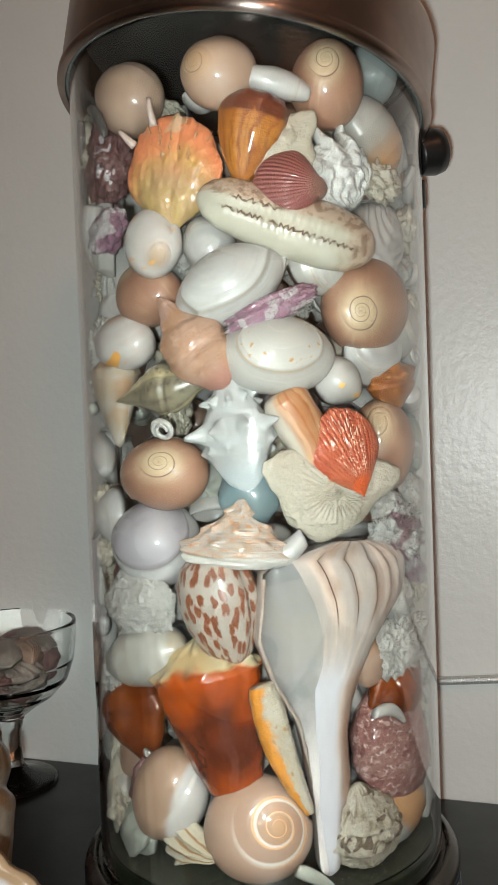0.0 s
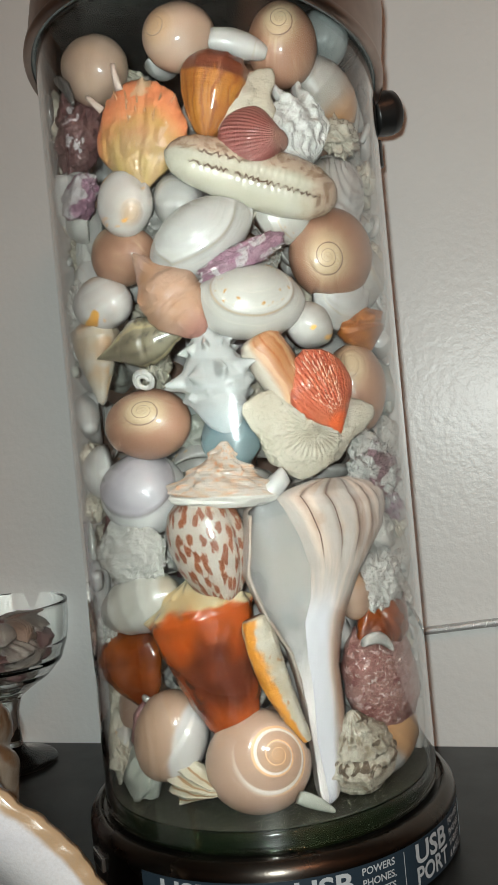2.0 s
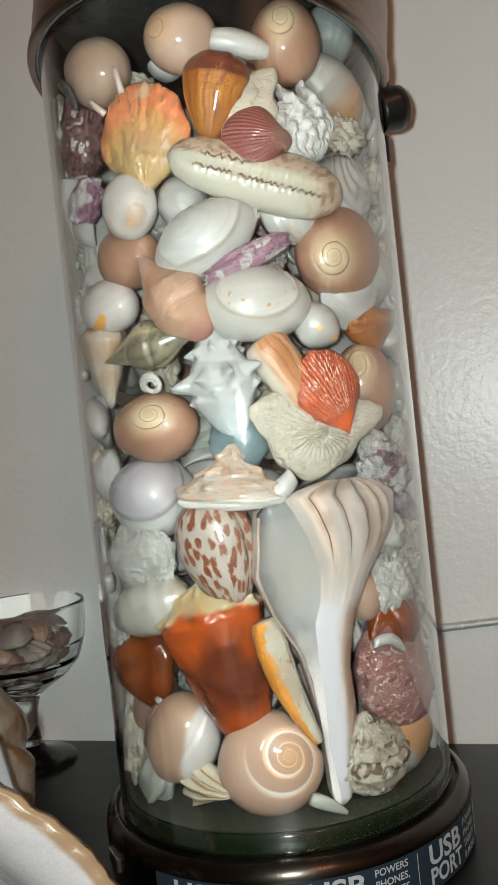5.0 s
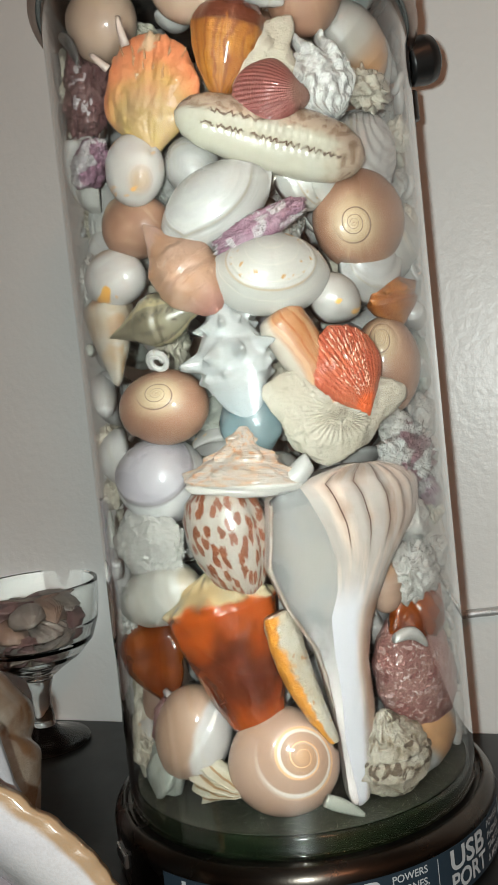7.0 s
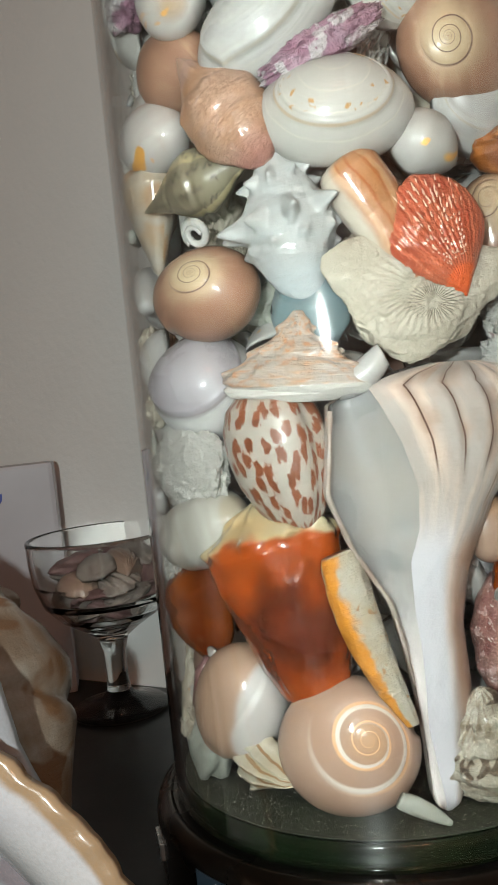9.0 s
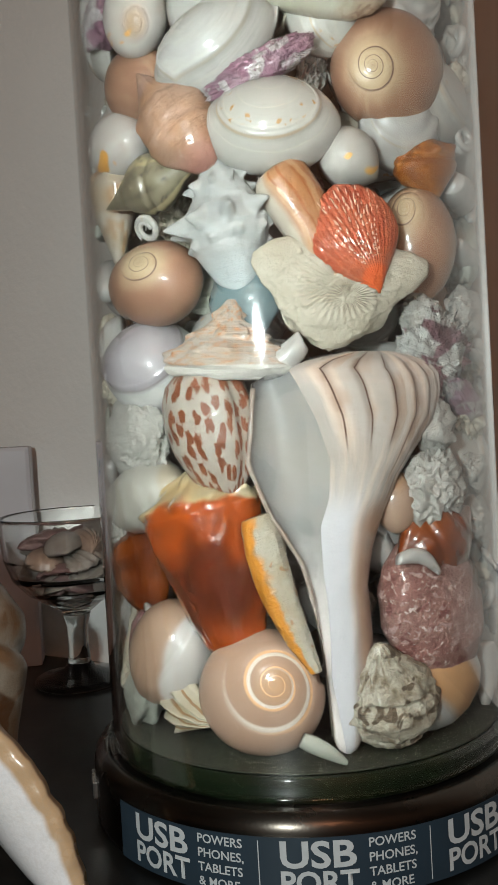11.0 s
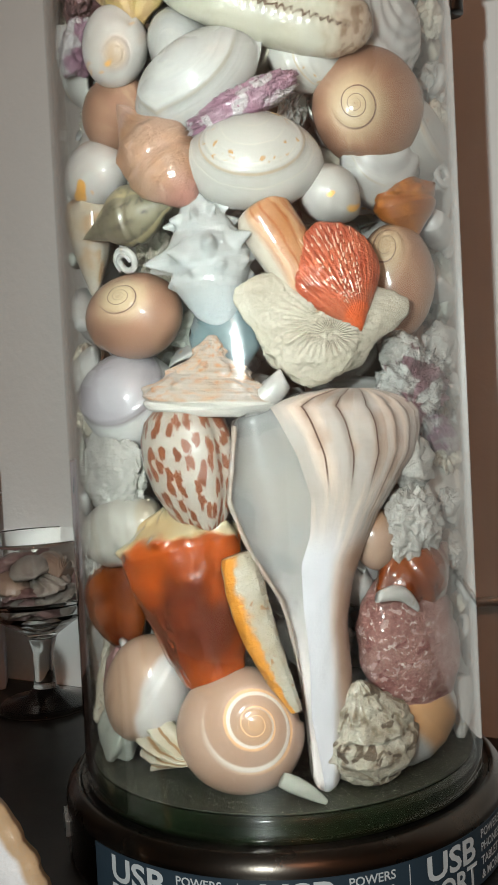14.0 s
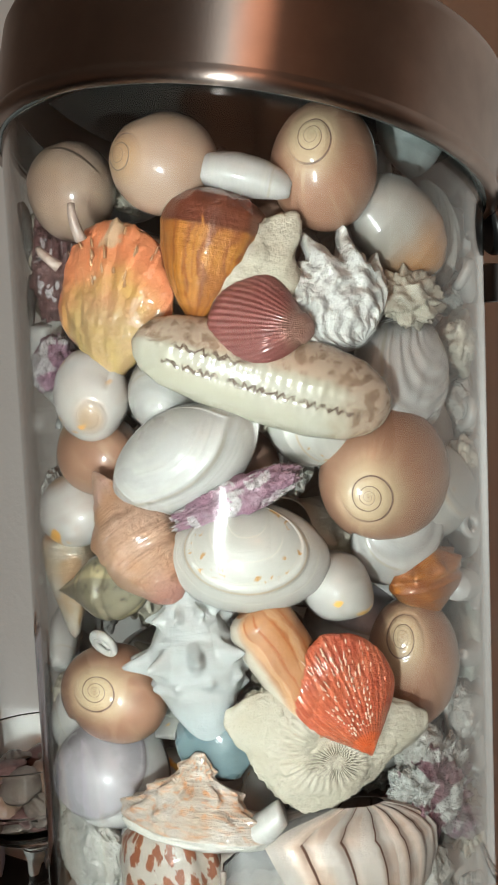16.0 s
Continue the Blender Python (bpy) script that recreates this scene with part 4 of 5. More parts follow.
    c = mixed(nt, maths(nt, "MULTIPLY", ramped(nt, fine, 0.4, 0.75), 0.10), c, tuple(v * 0.45 for v in body))
    link(nt, c, b.inputs["Base Color"])
    link(nt, maths(nt, "ADD", maths(nt, "MULTIPLY", soft, 0.22), 0.36), b.inputs["Roughness"])
    bumped(nt, b, maths(nt, "ADD", streak, maths(nt, "MULTIPLY", fine, 0.10)), 0.08, 0.0008)
    MATS[name] = m
    return m


m_moon = moon_mat("moon_snail_tan", (0.52, 0.275, 0.175), (0.43, 0.215, 0.132), (0.86, 0.68, 0.44), (0.13, 0.07, 0.05))
m_moon_pale = moon_mat("moon_snail_pale", (0.60, 0.41, 0.305), (0.52, 0.335, 0.235), (0.66, 0.40, 0.22), (0.12, 0.075, 0.055))
m_moon_pink = moon_mat("moon_snail_pink", (0.62, 0.41, 0.30), (0.58, 0.36, 0.25), (0.66, 0.38, 0.20), (0.60, 0.34, 0.18), callus=(0.58, 0.52, 0.46), apex_size=0.12, growth=2.1, reach=0.28)
m_moon_white = moon_mat("white_snail", (0.82, 0.78, 0.75), (0.74, 0.66, 0.60), (0.60, 0.40, 0.25), (0.40, 0.30, 0.22), apex_size=0.16, fleck=(0.58, 0.28, 0.06))
m_moon_two = moon_mat("half_white_snail", (0.56, 0.36, 0.245), (0.78, 0.74, 0.71), (0.55, 0.36, 0.26), (0.30, 0.20, 0.15), half=True)

# outlines of the turned shells: (along the axis from the apex, radius)
EGG = [(0, 0.02), (0.05, 0.2), (0.15, 0.36), (0.3, 0.47), (0.5, 0.5), (0.7, 0.45), (0.85, 0.33), (0.95, 0.18), (1, 0.02)]
OLIVE = [(0, 0.02), (0.02, 0.16), (0.06, 0.28), (0.14, 0.38), (0.3, 0.46), (0.5, 0.5), (0.72, 0.5), (0.86, 0.43), (0.95, 0.29), (0.985, 0.16), (1, 0.02)]
WHELK = [(0, 0.01), (0.08, 0.08), (0.2, 0.18), (0.32, 0.32), (0.45, 0.46), (0.55, 0.5), (0.7, 0.40), (0.84, 0.23), (0.95, 0.12), (1, 0.03)]
CONE = [(0, 0.02), (0.05, 0.14), (0.12, 0.32), (0.2, 0.46), (0.28, 0.5), (0.45, 0.44), (0.65, 0.32), (0.85, 0.17), (0.96, 0.1), (1, 0.02)]
CONCH = [(0, 0.02), (0.04, 0.14), (0.1, 0.3), (0.17, 0.46), (0.23, 0.5), (0.38, 0.47), (0.55, 0.41), (0.75, 0.33), (0.9, 0.25), (0.97, 0.17), (1, 0.02)]
DROP = [(0, 0.01), (0.08, 0.07), (0.2, 0.15), (0.35, 0.27), (0.5, 0.4), (0.65, 0.5), (0.8, 0.46), (0.92, 0.28), (1, 0.02)]

# ---- the shells against the glass ----
shell("moon_snail", moon_form(-0.50, 0.02, rz=40), 28.4, 25.7, 24.5, m_moon_pale, -10.2, 0.3393, "glossy pale tan moon snail with a brown spire", "snail", spin=0, back=1.5)
shell("moon_snail", moon_form(-0.42, 0.34, rz=200), 28.3, 33.8, 26.3, m_moon, 31.6, 0.3375, "glossy rosy-tan moon snail near the lid", "snail", spin=0, back=1.5)
shell("moon_snail", moon_form(-0.85, 0.3), 29.0, 29.0, 24.6, m_moon_pale, -54.5, 0.3399, "pale dull moon snail beside an orange spiny oyster", "snail", spin=0, back=3.9)
shell("shell_fragment", stick_form(bend=0.05, taper=0.1, seed=3, rough_amp=0.03), 10.8, 22.9, 10.8, m_white, 11.3, 0.3343, "short white worn shell stump between two moon snails", "shell", spin=74, back=6.3)
shell("pale_clam", valve_form(ribs=0, dome=0.6, rings=6, ring_amp=0.01), 21.3, 27.3, 15.0, m_pale_blue, 72.3, 0.3531, "pale blue-green clam valve under the lid", "clam", spin=24, back=6.3)
shell("cowrie", spindle_form(EGG, slit=0.0), 24.7, 35.9, 19.1, m_band, 55.8, 0.3225, "cream and tan cowrie with a brown end", "cowrie", spin=52, back=3.7)
shell("scallop", valve_form(ribs=9, rib_amp=0.06, dome=0.45), 16.2, 32.4, 9.4, m_chalk, 78.8, 0.3232, "white ribbed scallop valve against the glass", "scallop", spin=194, back=4.7)
shell("tulip_shell", spindle_form([(0, 0.05), (0.03, 0.22), (0.08, 0.38), (0.16, 0.47), (0.3, 0.5), (0.5, 0.45), (0.7, 0.34), (0.88, 0.18), (1, 0.03)], spikes=((0.1, 0.05, 9, 0.05, 0.2),), ridges=9, ridge_amp=0.018, flat=0.85, k=90), 27.0, 35.5, 21.8, m_tulip, 0.2, 0.3150, "amber-brown striped tulip shell with a dark shoulder", "snail", spin=-14, back=3.1)
shell("coral_piece", lump_form(0.25, 2.2, 0.05, 0.05, seed=4, flat=0.6, lobes=((0.5, 0.9, 0.3, 0.55, 0.35), (-0.7, 0.45, 0.3, 0.4, 0.35), (-0.5, -0.8, 0.3, 0.5, 0.4), (0.8, -0.1, 0.4, 0.35, 0.35))), 24.0, 33.0, 13.1, m_cream, 12.4, 0.3110, "knobbly cream-white coral piece", "coral", spin=-16, back=6.7)
shell("frilled_murex", valve_form(ribs=8, rib_amp=0.07, rings=6, ring_amp=0.05, dome=0.5, ragged=0.35, seed=7, k=180, n=60, narrow=0.2, thick=0.1), 32.0, 34.0, 15.5, m_chalk_frill, 31.4, 0.3050, "chalky white frilled murex with deep ridges", "snail", spin=30, back=2.3)
shell("coral_piece", lump_form(0.5, 3.4, 0.12, 0.08, seed=11, flat=0.7), 27.0, 18.0, 13.4, m_cream, 54.0, 0.3030, "cream knobbly coral clump", "coral", spin=-14, back=2.2)
shell("large_clam", valve_form(dome=0.5, rings=9, ring_amp=0.022, ragged=0.10, narrow=0.2, k=140, n=50, corners=((120, 0.12, 0.3),)), 33.0, 42.0, 14.5, m_white, 55.4, 0.2790, "large white clam valve with folded growth rings", "clam", spin=150, back=4.7)
shell("plum_scallop", fan_form(spread=54, ribs=21, rib_amp=0.004, dome=0.24, ears=0.07, side=0.86, bulge=0.3, k=220), 26.5, 27.5, 8.2, m_plum_fan, 12.6, 0.2962, "dark plum-red scallop valve with fine ribs and a pinkish hinge", "scallop", spin=84, back=1.2)
shell("toothed_cowrie", spindle_form(OLIVE, flat=0.8, channel=(0.272, 0.028, 0.05), teeth=26, n=120, k=110), 25.0, 70.0, 18.5, m_olive_tooth, 12.4, 0.2836, "cream cowrie with two rows of brown teeth and a speckled back", "cowrie", spin=72, back=3.4)
shell("crusted_murex", lump_form(0.3, 2.4, 0.2, 0.1, seed=2, flat=0.8), 30.0, 40.4, 18.9, m_mauve, -70.0, 0.3192, "dark mauve murex crusted with white", "snail", spin=-20, back=3.1)
shell("violet_shell", lump_form(0.3, 2.2, 0.15, 0.08, seed=9, flat=0.8), 15.1, 24.0, 13.9, m_violet, -64.2, 0.2903, "small violet shell with a white crust", "shell", spin=-50, back=2.3)
shell("white_snail", moon_form(0.5, -0.5, lip=0.12), 23.2, 26.5, 19.0, m_moon_white, -38.4, 0.2798, "white broken snail with orange marks", "snail", spin=0, back=2.3)
shell("scallop", valve_form(ribs=10, rib_amp=0.06, dome=0.4), 18.3, 36.6, 9.2, m_chalk, -82.0, 0.2719, "white ribbed scallop half hidden at the glass", "scallop", spin=160, back=7.9)
shell("white_clam", valve_form(dome=0.5, rings=16, ring_amp=0.002, power=0.62, narrow=0.12, corners=((270, 0.14, 0.22), (48, 0.16, 0.2)), step=(0.775, 0.032), k=140, n=54), 47.0, 27.5, 14.5, m_white, -8.0, 0.2625, "glossy white clam valve with a stepped growth edge", "clam", spin=-153, back=1.5)
shell("clam_valve", valve_form(dome=0.4, rings=8, ring_amp=0.012), 22.2, 28.1, 9.4, m_white_ring, 27.5, 0.2687, "white clam valve wedged behind a moon snail", "clam", spin=64, back=11.1)
shell("white_clam", valve_form(dome=0.5, rings=6, ring_amp=0.006), 21.0, 25.7, 11.7, m_white, -18.2, 0.278, "smooth white clam valve behind others", "clam", spin=24, back=11.9)
shell("moon_snail", moon_form(-0.6, 0.7), 30.1, 25.3, 22.9, m_moon, -49.0, 0.2619, "tan moon snail partly covered by a peach whelk", "snail", spin=0, back=7.0)
shell("crusted_shell", lump_form(0.25, 2.6, 0.15, 0.1, seed=14, flat=0.6), 11.6, 39.1, 11.2, m_violet, 5.1, 0.2519, "magenta and white crusted shell wedged between clams", "shell", spin=-68, back=4.7)
shell("moon_snail", moon_form(-0.58, -0.12, rz=205), 38.9, 37.9, 26.9, m_moon, 47.6, 0.2545, "large glossy tan moon snail showing its spiral", "snail", spin=0, back=0.4)
shell("clam_valve", valve_form(dome=0.4, rings=5, ring_amp=0.02, narrow=0.1), 32.5, 30.0, 11.0, m_white, 52.5, 0.2370, "white clam valve with raised growth rings", "clam", spin=-150, back=5.6)
shell("white_clam", valve_form(dome=0.5, rings=22, ring_amp=0.002, power=0.6, narrow=0.10, step=(0.725, 0.03), ragged=0.015, k=140, n=54), 43.8, 30.5, 14.0, m_white_ring, 7.0, 0.2350, "white clam valve with a stepped edge and brown specks", "clam", spin=176, back=1.5)
shell("small_clam", valve_form(dome=0.6, rings=6, ring_amp=0.006), 19.4, 22.3, 11.8, m_white_orange, 30.9, 0.2247, "small white clam valve with orange stains", "clam", spin=54, back=4.7)
shell("peach_whelk", spindle_form([(0, 0.02), (0.08, 0.1), (0.2, 0.2), (0.32, 0.34), (0.42, 0.46), (0.55, 0.5), (0.7, 0.46), (0.85, 0.32), (0.95, 0.2), (1, 0.06)], whorls=4, groove=0.05, spikes=((0.22, 0.03, 11, 0.025, 0), (0.4, 0.05, 10, 0.035, 0)), rough_amp=0.05, k=80, n=90), 25.6, 43.0, 19.9, m_peach, -22.8, 0.2412, "peach-pink whelk with a worn spire", "snail", spin=36, back=0.6)
shell("white_snail", moon_form(-0.2, 0.9), 28.7, 22.4, 19.5, m_moon_white, -59.2, 0.2438, "glossy white snail with orange dashes", "snail", spin=0, back=2.3)
shell("clam_valve", valve_form(dome=0.5), 15.5, 23.3, 10.4, m_white, -81.1, 0.2571, "small white clam valve against the glass", "clam", spin=0, back=5.5)
shell("zigzag_volute", spindle_form(WHELK, whorls=4, groove=0.1, flat=0.9), 20.3, 43.9, 17.3, m_zig, -38.3, 0.2242, "olive-grey volute with dark zigzag marks", "snail", spin=100, back=4.7)
shell("tan_cone", spindle_form(CONE, whorls=0, spikes=((0.2, 0.05, 8, 0.06, 0),)), 23.5, 40.0, 18.0, m_tan_cone, -67.0, 0.2216, "white and tan cone shell, tip down", "cone shell", spin=2, back=1.2)
shell("worm_ring", snail_form(turns=1.6, growth=1.5, tube=0.3, reach=0.8, drop=0.3, rx=30), 10.0, 8.6, 5.9, m_white, -35.7, 0.2088, "small curled white worm shell", "shell", spin=0, back=6.3)
shell("spiked_conch", spindle_form([(0, 0.02), (0.06, 0.09), (0.15, 0.17), (0.27, 0.27), (0.4, 0.38), (0.5, 0.42), (0.62, 0.37), (0.78, 0.24), (0.92, 0.13), (1, 0.04)], whorls=4, groove=0.06, spikes=((0.10, 0.025, 8, 0.07, 0.2), (0.24, 0.032, 9, 0.13, 0.5), (0.46, 0.045, 9, 0.24, 0.1), (0.6, 0.03, 9, 0.06, 0.3)), sharp=7, rough_amp=0.03, k=150, n=120), 43.0, 52.0, 27.0, m_spike, -8.2, 0.2055, "blue-white conch covered with pointed spikes", "conch", spin=8, back=1.5)
shell("orange_cone", spindle_form([(0, 0.25), (0.02, 0.40), (0.08, 0.49), (0.3, 0.5), (0.6, 0.46), (0.85, 0.36), (0.96, 0.25), (1, 0.1)], ridges=0), 18.5, 46.0, 15.0, m_cone_orange, 18.6, 0.2015, "orange-brown striped cone shell with a cream side", "cone shell", spin=30, back=5.2)
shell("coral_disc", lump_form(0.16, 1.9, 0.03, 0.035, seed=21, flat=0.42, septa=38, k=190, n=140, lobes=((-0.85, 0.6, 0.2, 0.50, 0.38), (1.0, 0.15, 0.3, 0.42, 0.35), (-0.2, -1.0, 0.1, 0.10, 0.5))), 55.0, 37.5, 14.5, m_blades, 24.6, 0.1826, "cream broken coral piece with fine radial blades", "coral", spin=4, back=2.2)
shell("coral_piece", lump_form(0.35, 2.2, 0.1, 0.06, seed=23, flat=0.7), 15.0, 14.8, 10.2, m_cream, 11.0, 0.1931, "worn cream coral lump", "coral", spin=0, back=7.5)
shell("coral_piece", lump_form(0.4, 2.4, 0.12, 0.06, seed=25, flat=0.7), 16.8, 16.8, 13.2, m_chalk, 55.9, 0.175, "white knobbly coral end", "coral", spin=0, back=4.7)
shell("red_scallop", fan_form(spread=42, ribs=19, rib_amp=0.004, dome=0.2, side=0.78, bulge=0.35, ragged=0.025, k=240), 28.0, 36.5, 7.0, m_red_fan, 28.8, 0.1972, "coral-red scallop valve with pale prickles", "scallop", spin=20, back=0.9, extras=(("prickles", prickles(19, 260, 0.028, 0.0365, 50, 0.0066, random.Random(4), 0.0019, 0.00030), m_prickle_pale, "pale pink prickles along the ribs"),))
shell("moon_snail", moon_form(-0.72, 0.45, rz=20), 26.6, 38.4, 25.6, m_moon, 58.0, 0.1981, "tan moon snail standing with its spire up", "snail", spin=0, back=1.2)
shell("burnt_orange_conch", spindle_form(WHELK, whorls=3, groove=0.14, spikes=((0.4, 0.06, 8, 0.13, 0),)), 25.2, 26.7, 18.0, m_orange_small, 58.0, 0.2246, "small burnt-orange knobbed conch", "conch", spin=12, back=0.4)
shell("crusted_rock", lump_form(0.4, 2.6, 0.3, 0.16, seed=31, flat=0.6, k=110, n=80), 30.0, 40.0, 16.0, m_grey_crust, 54.0, 0.1600, "grey and purple crusted shell lump", "shell", spin=-26, back=0.8)
shell("moon_snail", moon_form(0.30, 0.40, rz=190), 37.5, 29.1, 25.9, m_moon, -40.3, 0.1913, "tan moon snail lying with its spiral outward", "snail", spin=0, back=1.5)
shell("sea_glass", lump_form(0.12, 1.6, 0.0, 0.02, seed=6, flat=0.6), 23.5, 25.4, 15.0, m_sea_glass, -5.5, 0.1825, "blue-green sea glass lump deep in the gap", "glass", spin=0, back=11.7)
shell("lavender_cockle", valve_form(dome=0.7, ribs=0, power=0.5, narrow=0.2, step=(0.845, 0.03), n=60, k=140), 36.9, 35.5, 21.0, m_lav, -46.7, 0.1654, "smooth pale lavender cockle with a white rim", "cockle", spin=172, back=1.5, lean=0.35, tx=-16)
shell("frilled_conch", spindle_form([(0, 0.03), (0.1, 0.07), (0.25, 0.12), (0.4, 0.22), (0.55, 0.34), (0.7, 0.45), (0.82, 0.5), (0.92, 0.46), (1, 0.3)], whorls=3, groove=0.08, spikes=((0.16, 0.05, 7, 0.04, 0.2), (0.42, 0.06, 9, 0.08, 0.5), (0.64, 0.05, 12, 0.07, 0.1)), sharp=4, rough_amp=0.07, flat=0.6, k=130, n=90, bend=-0.04), 45.0, 25.5, 16.5, m_frill, -8.6, 0.1690, "peach and white frilled conch with a jagged edge", "conch", spin=-3, back=2.6)
shell("curled_shell_piece", stick_form(bend=0.25, taper=0.4, seed=8), 10.1, 21.9, 8.8, m_white, 4.8, 0.1609, "curled white conch lip", "shell", spin=-66, back=4.7)
shell("spotted_cone", spindle_form([(0, 0.1), (0.03, 0.26), (0.1, 0.39), (0.22, 0.47), (0.4, 0.5), (0.6, 0.46), (0.78, 0.36), (0.9, 0.25), (0.97, 0.15), (1, 0.05)], channel=(0.07, 0.03, 0.10)), 31.2, 44.5, 21.5, m_spotted, -16.4, 0.1400, "white cone shell with rows of brown blotches", "cone shell", spin=12, back=1.5)
shell("broken_plate", lump_form(0.2, 1.7, 0.08, 0.09, seed=41, flat=0.4, k=110, n=80), 36.4, 33.2, 12.0, m_chalk, -51.2, 0.1389, "rough white broken shell plate", "shell", spin=4, back=3.4)
shell("bubble_shell", spindle_form(EGG, flat=0.9), 24.7, 42.7, 22.3, m_speck, -51.5, 0.1180, "off-white bubble shell with dark specks", "snail", spin=-72, back=0.4)
shell("brown_conch", spindle_form([(0, 0.08), (0.06, 0.28), (0.16, 0.42), (0.3, 0.5), (0.48, 0.47), (0.66, 0.36), (0.82, 0.2), (0.93, 0.1), (1, 0.03)], ridges=3, ridge_amp=0.11, whorls=1.5, groove=0.06, flat=0.9, rough_amp=0.04, k=80), 31.5, 39.5, 20.0, m_brown_gloss, -56.6, 0.0880, "glossy orange-brown conch with a chipped lip", "conch", spin=24, back=1.5, extras=(("chipped_lip", tube([(0.004, -0.011, 0.0065), (0.0065, -0.0145, 0.007), (0.006, -0.018, 0.0062), (0.0035, -0.0195, 0.005)], [0.0012, 0.0021, 0.0019, 0.0009]), m_white, "white chipped lip"),))
shell("rosy_clam", valve_form(dome=0.5), 21.4, 32.0, 12.0, m_pinkish, -81.3, 0.0656, "rosy tan clam valve against the glass", "clam", spin=0, back=7.1)
shell("moon_snail", moon_form(-0.3, -0.85, lip=0.06), 31.5, 38.0, 27.0, m_moon_two, -43.9, 0.0640, "chipped tan and white moon snail", "snail", spin=-16, back=1.5, extras=(("broken_edge", tube([(-0.0120, 0.0115, 0.0052), (-0.0135, 0.0060, 0.0058), (-0.0125, 0.0010, 0.0072), (-0.0132, -0.0050, 0.0056), (-0.0120, -0.0085, 0.0046)], [0.0010, 0.0020, 0.0016, 0.0021, 0.0008]), m_mauve, "rough mauve broken edge"),))
shell("sea_worn_shard", lump_form(0.3, 1.6, 0.05, 0.04, seed=44, flat=0.8), 19.0, 30.0, 14.0, m_greenish, -55.0, 0.0480, "greenish white sea-worn shell shard", "shell", spin=-28, back=2.0)
shell("ridged_fan", fan_form(ribs=4, rib_amp=0.05, dome=0.26, spread=30, ragged=0.05, side=0.9), 22.0, 31.0, 13.0, m_fan_ridge, -29.5, 0.0470, "cream thick-ribbed fan shell lying on the sand", "scallop", spin=82, back=3.7)
shell("moon_snail", moon_form(0.32, 0.29, growth=2.1, reach=0.3, rz=330), 41.7, 41.2, 28.2, m_moon_pink, -6.2, 0.0496, "pinkish moon snail with a white spiral seam", "snail", spin=0, back=1.5)
shell("shell_sliver", stick_form(bend=0.05, taper=0.5, seed=12), 5.7, 15.8, 4.3, m_greenish, 12.6, 0.035, "white shell sliver on the sand", "shell", spin=60, back=3.9)
shell("orange_shard", stick_form(bend=-0.15, taper=0.5, flat=0.45, rough_amp=0.15, seed=15, n=60, k=40), 13.5, 52.0, 8.6, m_shard, 3.4, 0.0880, "cream and orange broken conch lip", "shell", spin=18, back=3.2)
shell("pink_crusted_shell", spindle_form(EGG, rough_amp=0.05), 38.0, 55.0, 23.9, m_pink_crust, 54.5, 0.0762, "pink oval shell with a rough crust", "shell", spin=12, back=0.6)
shell("amber_conch", spindle_form([(0, 0.04), (0.1, 0.16), (0.22, 0.34), (0.38, 0.48), (0.55, 0.5), (0.72, 0.4), (0.88, 0.24), (1, 0.08)], whorls=2.5, groove=0.08, ridges=4, ridge_amp=0.05, rough_amp=0.05, k=90), 29.0, 35.0, 19.0, m_brown_gloss, 55.0, 0.0995, "glossy orange-brown conch above a pink shell", "conch", spin=-58, back=0.4)
shell("white_curl", stick_form(bend=0.5, taper=0.3, seed=19), 7.5, 15.0, 5.0, m_white, 41.5, 0.0960, "curled white conch lip", "shell", spin=68, back=0.4)
shell("brain_coral", lump_form(0.3, 2.0, 0.22, 0.03, seed=51, flat=0.7, k=100, n=80), 24.0, 29.0, 15.0, m_chalk, 53.0, 0.1180, "white folded brain coral knob", "coral", spin=-6, back=0.5)
shell("coral_piece", lump_form(0.3, 2.0, 0.1, 0.05, seed=53, flat=0.7), 17.0, 21.0, 11.6, m_chalk, 52.0, 0.1390, "small white coral finger", "coral", spin=24, back=0.8)
shell("grey_snail", moon_form(-0.3, 0.8), 14.8, 20.5, 13.1, m_moon_pale, 42.9, 0.1136, "small grey-tan snail behind a whelk", "snail", spin=0, back=7.9)
shell("turbo_shell", spindle_form([(0, 0.04), (0.06, 0.12), (0.16, 0.20), (0.28, 0.32), (0.42, 0.45), (0.58, 0.5), (0.74, 0.47), (0.88, 0.36), (1, 0.12)], whorls=3.2, groove=0.14, spikes=((0.2, 0.04, 10, 0.05, 0.2), (0.38, 0.045, 13, 0.06, 0.4), (0.56, 0.05, 15, 0.045, 0.1)), sharp=4, ridges=17, ridge_amp=0.02, rough_amp=0.07, k=140, n=110, rx=20), 34.0, 37.0, 22.0, m_turbo, 34.6, 0.0405, "weathered knobbly turbo shell with brown flames", "snail", spin=14, back=1.5)
shell("banded_snail", spindle_form(EGG, flat=0.9), 30.0, 37.0, 21.9, m_stripe, 56.0, 0.0515, "white snail with a broad tan stripe on the sand", "snail", spin=-48, back=2.5)
shell("spotted_cone", spindle_form(CONE), 18.6, 39.9, 15.9, m_spotted, 79.8, 0.0738, "white cone shell with brown flecks at the glass", "cone shell", spin=-16, back=7.1)
shell("white_clam", valve_form(dome=0.5, rings=5, ring_amp=0.01), 28.1, 30.6, 12.8, m_white, 78.9, 0.2119, "white clam valve deep beside the glass", "clam", spin=24, back=15.9)
shell("clam_valve", valve_form(dome=0.5), 23.4, 31.2, 11.7, m_white, 79.7, 0.263, "white clam valve behind a moon snail", "clam", spin=4, back=7.9)
